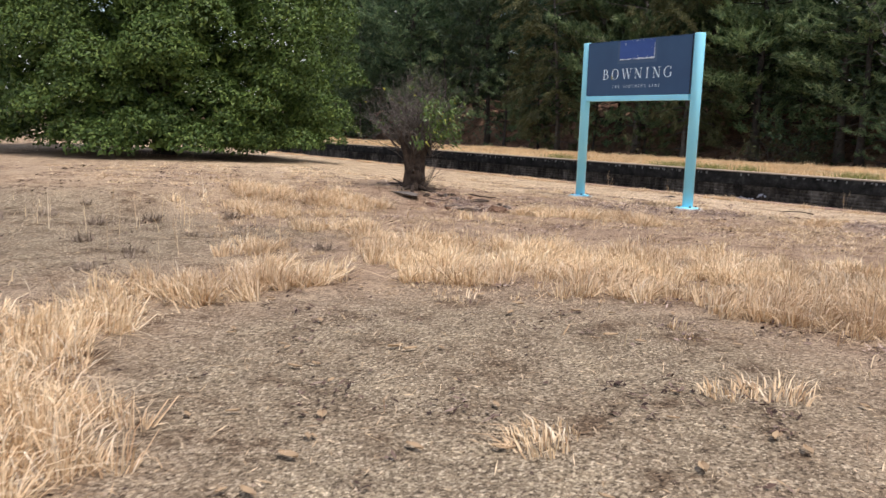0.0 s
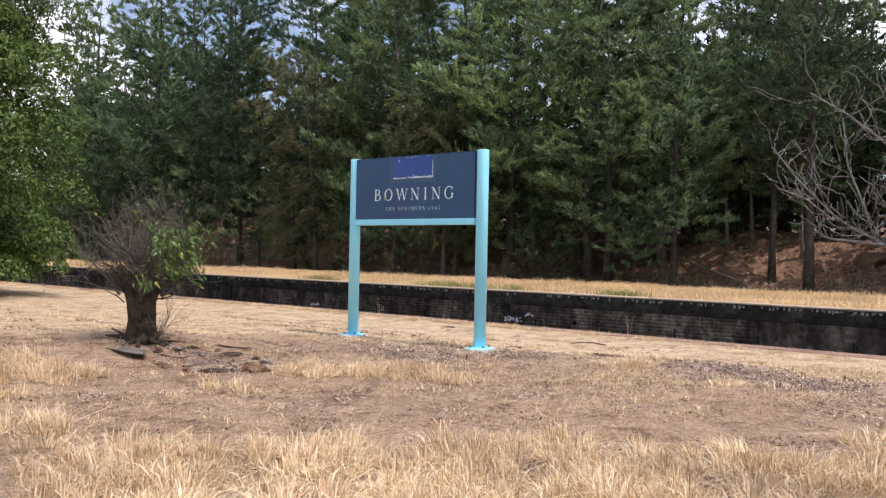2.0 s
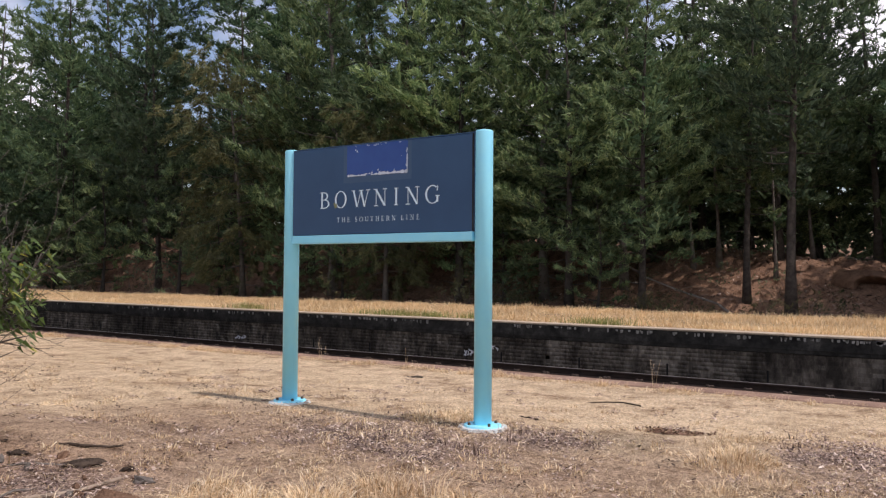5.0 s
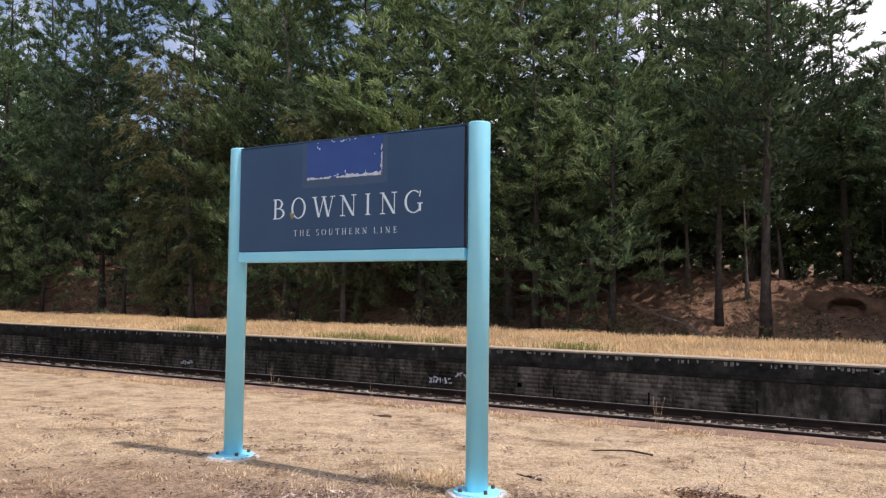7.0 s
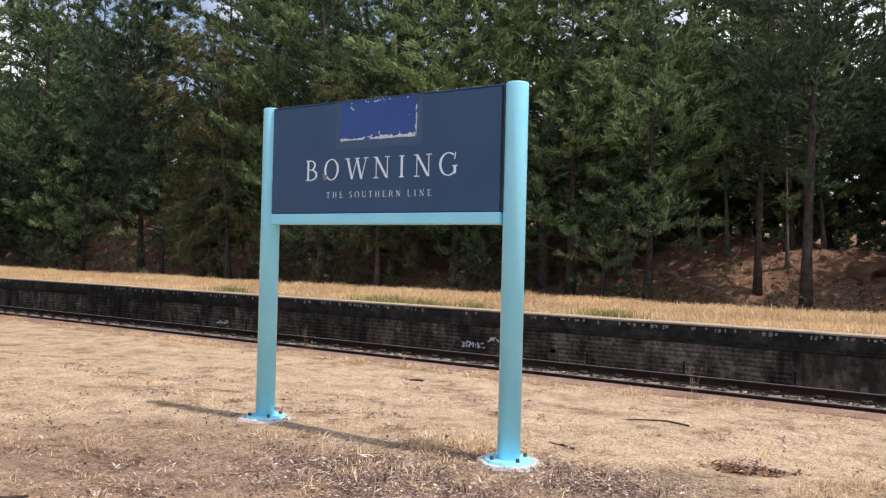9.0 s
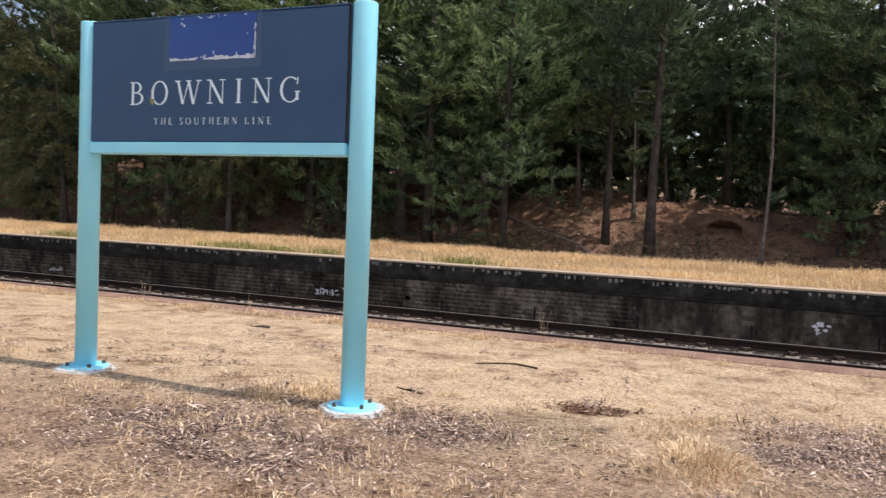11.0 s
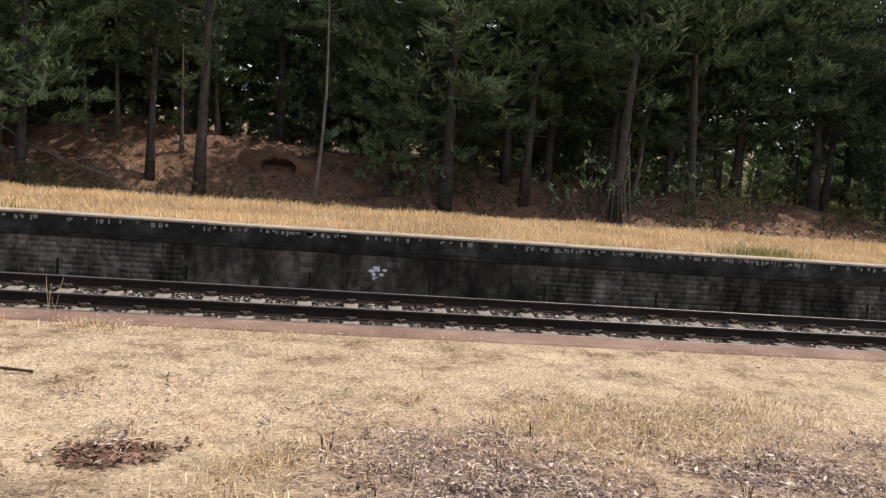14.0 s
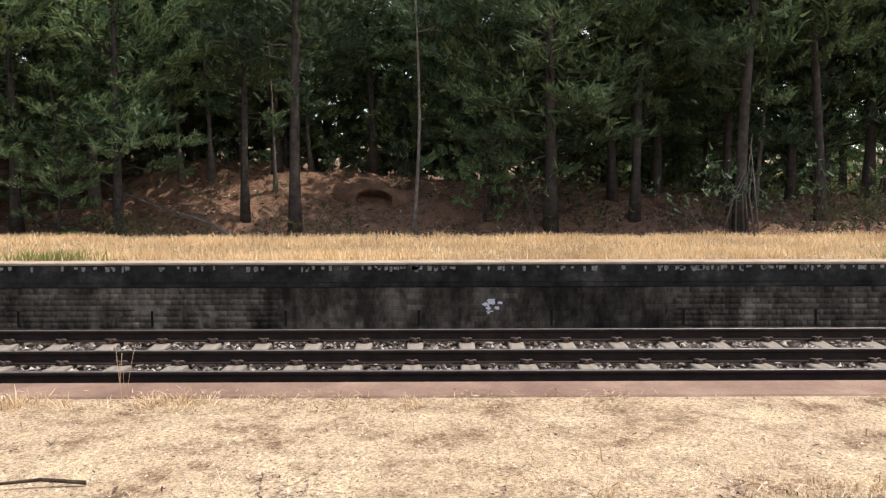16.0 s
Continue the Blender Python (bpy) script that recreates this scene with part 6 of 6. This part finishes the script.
# what lies on the soil tints it: leaf litter, grit, straw thatch
cover = np.zeros((ni * nj, 4), np.float32)
cover[:, 3] = 1
open_side = (vx < 15.1) & (vx > -6)
cover[:, 0] = 0.95 * litter_cover(vx, vy) * open_side
cover[:, 1] = np.clip(spots(vx, vy, (3.7, 3.9, 2.1, 2.0, 1.0), (2.6, 9.0, 2.4, 3.0, 1.0), (4.6, 8.4, 1.2, 1.0, 0.7), (11.3, 7.9, 0.7, 0.6, 0.6)), 0, 1) * open_side
cover[:, 2] = np.clip(0.75 * grass_cover(vx, vy) + 0.9 * straw_mat(vx, vy), 0, 1) * open_side + 0.9 * ((vx > WALL + 0.06) & (vx < 27.7))
layer = ground_mesh.color_attributes.new("cover", "FLOAT_COLOR", "POINT")
layer.data.foreach_set("color", cover.ravel())

# tall pale seed stalks and round brown weeds on the gritty ground
for k in range(16):
    cx, cy = rng.uniform(2.6, 5.2), rng.uniform(6.6, 10.6)
    v, f = tufts(rng, np.array([cx]), np.array([cy]), 90, 0.10, 0.003, 0.075)
    ob = tagged(new("weed_tuft", mesh_from("weed_tuft", v, f, WEED)), "small round tuft of grey-brown dead weed", "weed", "dead weed tufts on the gritty ground")
x, y = scatter(rng, 110, 2.8, 5.4, 7.4, 10.8, lambda x, y: 0.25 + 0.7 * patch_noise(x * 2, y * 2))
v, f = blades(rng, np.column_stack([x, y]), land(x, y) - 0.01, 0.36, 0.003, 0.12, 0.3)
tagged(new("seed_stalks", mesh_from("seed_stalks", v, f, STRAW)), "tall thin pale seed stalks standing in the grit", "weeds", kind="stuff")


# dead leaves picked out on the soil
def big_leaf(x, y, turn, size, seed):
    rng = np.random.default_rng(seed)
    bm = bmesh.new()
    rows = []
    for i in range(6):
        t = i / 5
        w = math.sin(math.pi * (0.08 + 0.86 * t)) * 0.22
        rows.append([bm.verts.new(((t - 0.5) * size, s * w * size, size * (0.10 * t * t + 0.10 * abs(s) + rng.normal(0, 0.012)))) for s in (-1, 0, 1)])
    for a, b in zip(rows, rows[1:]):
        for k in range(2):
            bm.faces.new((a[k], a[k + 1], b[k + 1], b[k]))
    me = from_bm("dead_leaf", bm, CHAFF)
    ob = tagged(new("dead_leaf", me), "curled pale dead leaf lying on the soil", "leaf", "dead leaves on the soil")
    ob.matrix_basis = pose(x, y, float(land(x, y)) + 0.012, 6, 4, turn)


for k in range(75):
    big_leaf(rng.uniform(2.4, 6.0), rng.uniform(2.6, 6.0), rng.uniform(0, 360), rng.uniform(0.03, 0.085), 100 + k)


# ---------------------------------------------------------------- woodland floor
rng = np.random.default_rng(61)
x, y = scatter(rng, 34000, 27.5, 41, -14, 48, lambda x, y: 0.4 + 0.4 * patch_noise(x * 0.5, y * 0.5))
v, f = flakes(rng, np.column_stack([x, y]), land(x, y), 0.16, 0.05, 0.04)
tagged(new("forest_litter", mesh_from("forest_litter", v, f, BARKBITS)), "brown leaf and bark litter on the shaded bank", "litter", kind="stuff")


def bush(seed, label, material, size, count):
    rng = np.random.default_rng(seed)
    ob = tagged(new("bush"), label, "bush", "bushes on the bank")
    t, tips = Tubes(), []
    for k in range(3):
        limb(t, rng, (rng.normal(0, 0.1), rng.normal(0, 0.1), -0.05), (rng.normal(0, 0.6), rng.normal(0, 0.6), 1), size, 0.012, 2, 0.6, 3, 0.05, 0.2, (2, 3), tips, 3)
    part("woody_stem", t.mesh("woody_stem", TWIG), ob)
    if count:
        v, f = sprays(rng, np.array([tuple(p) for p, d in tips]), np.array([tuple(d) for p, d in tips]), count, 0.14, 0.02, 0.8, 0.1)
        part("foliage", mesh_from("foliage", v, f, material), ob)
    return ob


BUSHES = [bush(71, "low dark green bush on the shaded bank", UNDER, 0.9, 7), bush(72, "tangle of grey dead brushwood on the bank", UNDER, 1.0, 0), bush(73, "sparse young green undergrowth below the pines", NEEDLES, 1.0, 4)]
placed = set()
for k in range(158):
    kind = int(rng.integers(0, 3)) if k < 70 else 0 if k < 100 else 1 + k % 2 if k < 130 else 0
    x, y = rng.uniform(28.5 if k < 100 else 35.5, 41), rng.uniform(-11 if k < 100 else 6, 46 if k < 70 else 5 if k < 100 else 26)
    if k >= 130:
        x, y = rng.uniform(28.6, 32.0), rng.uniform(5, 28)
    if abs(x - 35.7) < 1.2 and abs(y - 9.2) < 1.6:
        continue
    s = rng.uniform(0.6, 1.5) * (0.5 if 5 < y < 20 and x < 38 else 1)
    m = pose(x, y, float(land(x, y)), 0, 0, rng.uniform(0, 360))
    if kind in placed:
        copy_thing(BUSHES[kind], m @ Matrix.Diagonal((s, s, s, 1)))
    else:
        BUSHES[kind].matrix_basis = m
        placed.add(kind)

brush = np.random.default_rng(64)
for k in range(62):
    x, y = brush.uniform(31.0, 38.5), brush.uniform(4, 25)
    if abs(x - 34.5) < 1.8 and abs(y - 9.0) < 1.3:
        continue
    s = brush.uniform(0.3, 0.75)
    copy_thing(BUSHES[(1, 0, 1, 2)[k % 4]], pose(x, y, float(land(x, y)), brush.uniform(-25, 25), brush.uniform(-25, 25), brush.uniform(0, 360)) @ Matrix.Diagonal((s, s, s * 0.7, 1)))
x, y = scatter(brush, 26000, 30.5, 41, -10, 26, lambda x, y: smooth(patch_noise(x * 1.3, y * 1.3), 0.4, 0.8))
v, f = flakes(brush, np.column_stack([x, y]), land(x, y), 0.15, 0.035, 0.05, 0.5)
tagged(new("dry_bank_litter", mesh_from("dry_bank_litter", v, f, LITTER)), "dry fallen needles and bark on the red-brown bank", "litter", kind="stuff")

# dead stems leaning together against a pine at the foot of the bank
def leaning_stems(x, y, seed):
    rng = np.random.default_rng(seed)
    ob = tagged(new("leaning_brushwood"), "grey dead stems leaning together against a pine trunk", "brushwood")
    ob.matrix_basis = pose(x, y, float(land(x, y)))
    for k in range(6):
        a = k * math.tau / 6 + rng.normal(0, 0.5)
        r = rng.uniform(0.2, 0.6)
        foot = (math.cos(a) * r, math.sin(a) * r, -0.05)
        knee = (math.cos(a) * r * 0.55 + rng.normal(0, 0.06), math.sin(a) * r * 0.55 + rng.normal(0, 0.06), rng.uniform(0.9, 1.2))
        top = (rng.normal(0, 0.08), rng.normal(0, 0.15), rng.uniform(1.5, 2.7))
        t = Tubes()
        t.add([foot, knee, top], [0.03, 0.017, 0.007], 5)
        part("stem", t.mesh("stem", PALE_BARK), ob)


leaning_stems(31.6, -1.1, 4)
x, y = scatter(rng, 50000, 43, 75, -34, 0, lambda x, y: 0.3 + 0.7 * patch_noise(x * 0.4, y * 0.4))
v, f = slips(rng, np.column_stack([x, y]), land(x, y) - 0.02, 0.38, 0.075, 0.6)
tagged(new("field_grass", mesh_from("field_grass", v, f, GREEN_BLADE)), "pale green grass of the field beyond the trees", "grass", kind="stuff")

x, y = rng.uniform(62, 78, 500), rng.uniform(-48, -4, 500)
v, f = puffs(rng, np.column_stack([x, y, land(x, y) + rng.uniform(0.2, 4.5, 500)]), rng.uniform(0.6, 1.3, 500), 18, 0.7, 0.14)
tagged(new("field_hedge", mesh_from("field_hedge", v, f, NEEDLES_LIGHT)), "light green scrub at the far side of the field", "woods", kind="stuff")

# burrow dug into the bank: a lip of thrown-out soil round a dark hollow
def make_burrow(x, y, z):
    prof = [(1.2, 1.6), (0.6, 1.2), (0.25, 0.86), (0.05, 0.66), (-0.03, 0.57), (0.03, 0.50), (0.25, 0.46), (0.9, 0.40), (1.8, 0.05)]
    rng = np.random.default_rng(12)
    v, f, n = [], [], 18
    for px, r in prof:
        for k in range(n):
            a = k * math.tau / n
            rr = r * (1 + rng.normal(0, 0.08) + 0.12 * math.sin(2 * a + 1) + 0.08 * math.sin(3 * a))
            v.append((px + rng.normal(0, 0.02), math.cos(a) * rr * 1.05, math.sin(a) * rr * (0.8 if r < 0.9 else 0.6)))
    for i in range(len(prof) - 1):
        for k in range(n):
            j = (k + 1) % n
            f.append((i * n + k, i * n + j, (i + 1) * n + j, (i + 1) * n + k))
    ob = tagged(new("burrow", mesh_from("burrow", v, f, BURROW, True)), "animal burrow hollowed into the red-brown bank", "burrow")
    ob.matrix_basis = pose(x, y, z, 0, 10, 0)


make_burrow(35.3, 8.95, float(land(35.3, 8.95)) + 0.1)

# tall dry weeds by the platform edge
def weed(x, y, height, seed, label):
    rng = np.random.default_rng(seed)
    t = Tubes()
    for k in range(3):
        limb(t, rng, (rng.normal(0, 0.03), rng.normal(0, 0.03), -0.02), (rng.normal(0, 0.12), rng.normal(0.1, 0.12), 1), height * rng.uniform(0.6, 1), 0.0022, 1, 0.3, 5, 0.1, 0.06, (0, 2), None, 3)
    ob = tagged(new("dry_weed"), label, "weed", "dry weeds by the platform edge")
    ob.matrix_basis = pose(x, y, float(land(x, y)))
    part("stems", t.mesh("stems", CHAFF), ob)


weed(15.15, 9.05, 0.42, 5, "tall thin bleached weed at the platform edge")
weed(15.1, 14.4, 0.35, 6, "tall thin bleached weed at the platform edge")
weed(14.9, 12.6, 0.25, 7, "short dry weed at the platform edge")


# white scrawls on the brickwork
def scrawl(y, z, width, height, strokes, seed):
    rng = np.random.default_rng(seed)
    v, f = [], []
    for k in range(strokes):
        cy = y + width * (0.5 - (k + 0.5) / strokes) + rng.normal(0, 0.01)
        pts = [(cy + rng.normal(0, width / strokes * 0.7), z + rng.uniform(-0.5, 0.5) * height) for _ in range(3)]
        for (a, b), (c, d) in zip(pts, pts[1:]):
            ln = math.hypot(c - a, d - b) + 1e-6
            ny, nz = -(d - b) / ln * 0.014, (c - a) / ln * 0.014
            i = len(v)
            xx = WALL - 0.012 - 0.0004 * k
            v += [(xx, a + ny, b + nz), (xx, c + ny, d + nz), (xx, c - ny, d - nz), (xx, a - ny, b - nz)]
            f.append((i, i + 1, i + 2, i + 3))
    ob = tagged(new("painted_scrawl", mesh_from("painted_scrawl", v, f, SCRAWL)), "faded white spray-paint scrawl on the brick wall", "graffiti")


scrawl(16.12, -0.69, 0.62, 0.17, 14, 1)
scrawl(15.6, -0.545, 0.27, 0.14, 6, 2)
scrawl(24.4, -0.72, 0.5, 0.14, 7, 3)


def splash(y, z, w, h, seed):
    rng = np.random.default_rng(seed)
    v, f = [], []
    for k in range(9):
        cy, cz = y + rng.uniform(-0.5, 0.5) * w, z + rng.uniform(-0.5, 0.5) * h
        i = len(v)
        for a in range(8):
            r = rng.uniform(0.4, 1)
            v.append((WALL - 0.012 - 0.0004 * k, cy + math.cos(a * math.tau / 8) * r * w * 0.22, cz + math.sin(a * math.tau / 8) * r * h * 0.3))
        f.append(tuple(range(i, i + 8)))
    tagged(new("paint_splash", mesh_from("paint_splash", v, f, SCRAWL)), "ragged splash of white paint on the dark brick wall", "paint mark")


splash(6.19, -0.53, 0.26, 0.13, 4)
splash(6.24, -0.65, 0.1, 0.04, 5)
splash(6.37, -0.12, 0.05, 0.05, 6)

# ---------------------------------------------------------------- bricks of the far wall, last
COURSE, LONG = 0.0865, 0.242
brick_lo, brick_hi = (-0.010, 0.0, 0.0), (0.02, 0.230, 0.0765)
stretcher = box_mesh("brick", brick_lo, brick_hi, BRICK, 0.004)
header_brick = box_mesh("brick", brick_lo, (0.02, 0.109, 0.0765), BRICK, 0.004)
rng = np.random.default_rng(77)


def brick_rows(y0, y1):
    for r in range(8):
        z = -0.965 + r * COURSE
        head = r % 2 == 1
        step = 0.121 if head else LONG
        k0 = math.ceil((y0 - 0.06) / step)
        k = k0
        while k * step < y1:
            yield head, k * step + (0.06 if head else 0), z
            k += 1


for head, yy, z in brick_rows(3.4, 9.2):
    part("brick", header_brick if head else stretcher, far_wall, at=pose(WALL + 0.003 + rng.normal(0, 0.0016), yy + rng.normal(0, 0.0015), z + rng.normal(0, 0.0012)))
far_v, far_f = [], []
bv = np.array([(x, y, z) for x in (0, 1) for y in (0, 1) for z in (0, 1)], float)
bf = np.array([(0, 1, 3, 2), (4, 6, 7, 5), (0, 4, 5, 1), (2, 3, 7, 6), (1, 5, 7, 3), (0, 2, 6, 4)])
for a, b in ((-8.0, 3.39), (9.3, 44.0)):
    for head, yy, z in brick_rows(a, b):
        w = 0.109 if head else 0.230
        far_f.append(bf + 8 * len(far_f))
        far_v.append(bv * (0.03, w + 0.004, 0.081) + (WALL - 0.005 + rng.normal(0, 0.0016), yy, z + rng.normal(0, 0.0012)))
ob = part("brickwork", mesh_from("brickwork", np.concatenate(far_v), np.concatenate(far_f), BRICK), far_wall)
tagged(ob, kind="stuff")
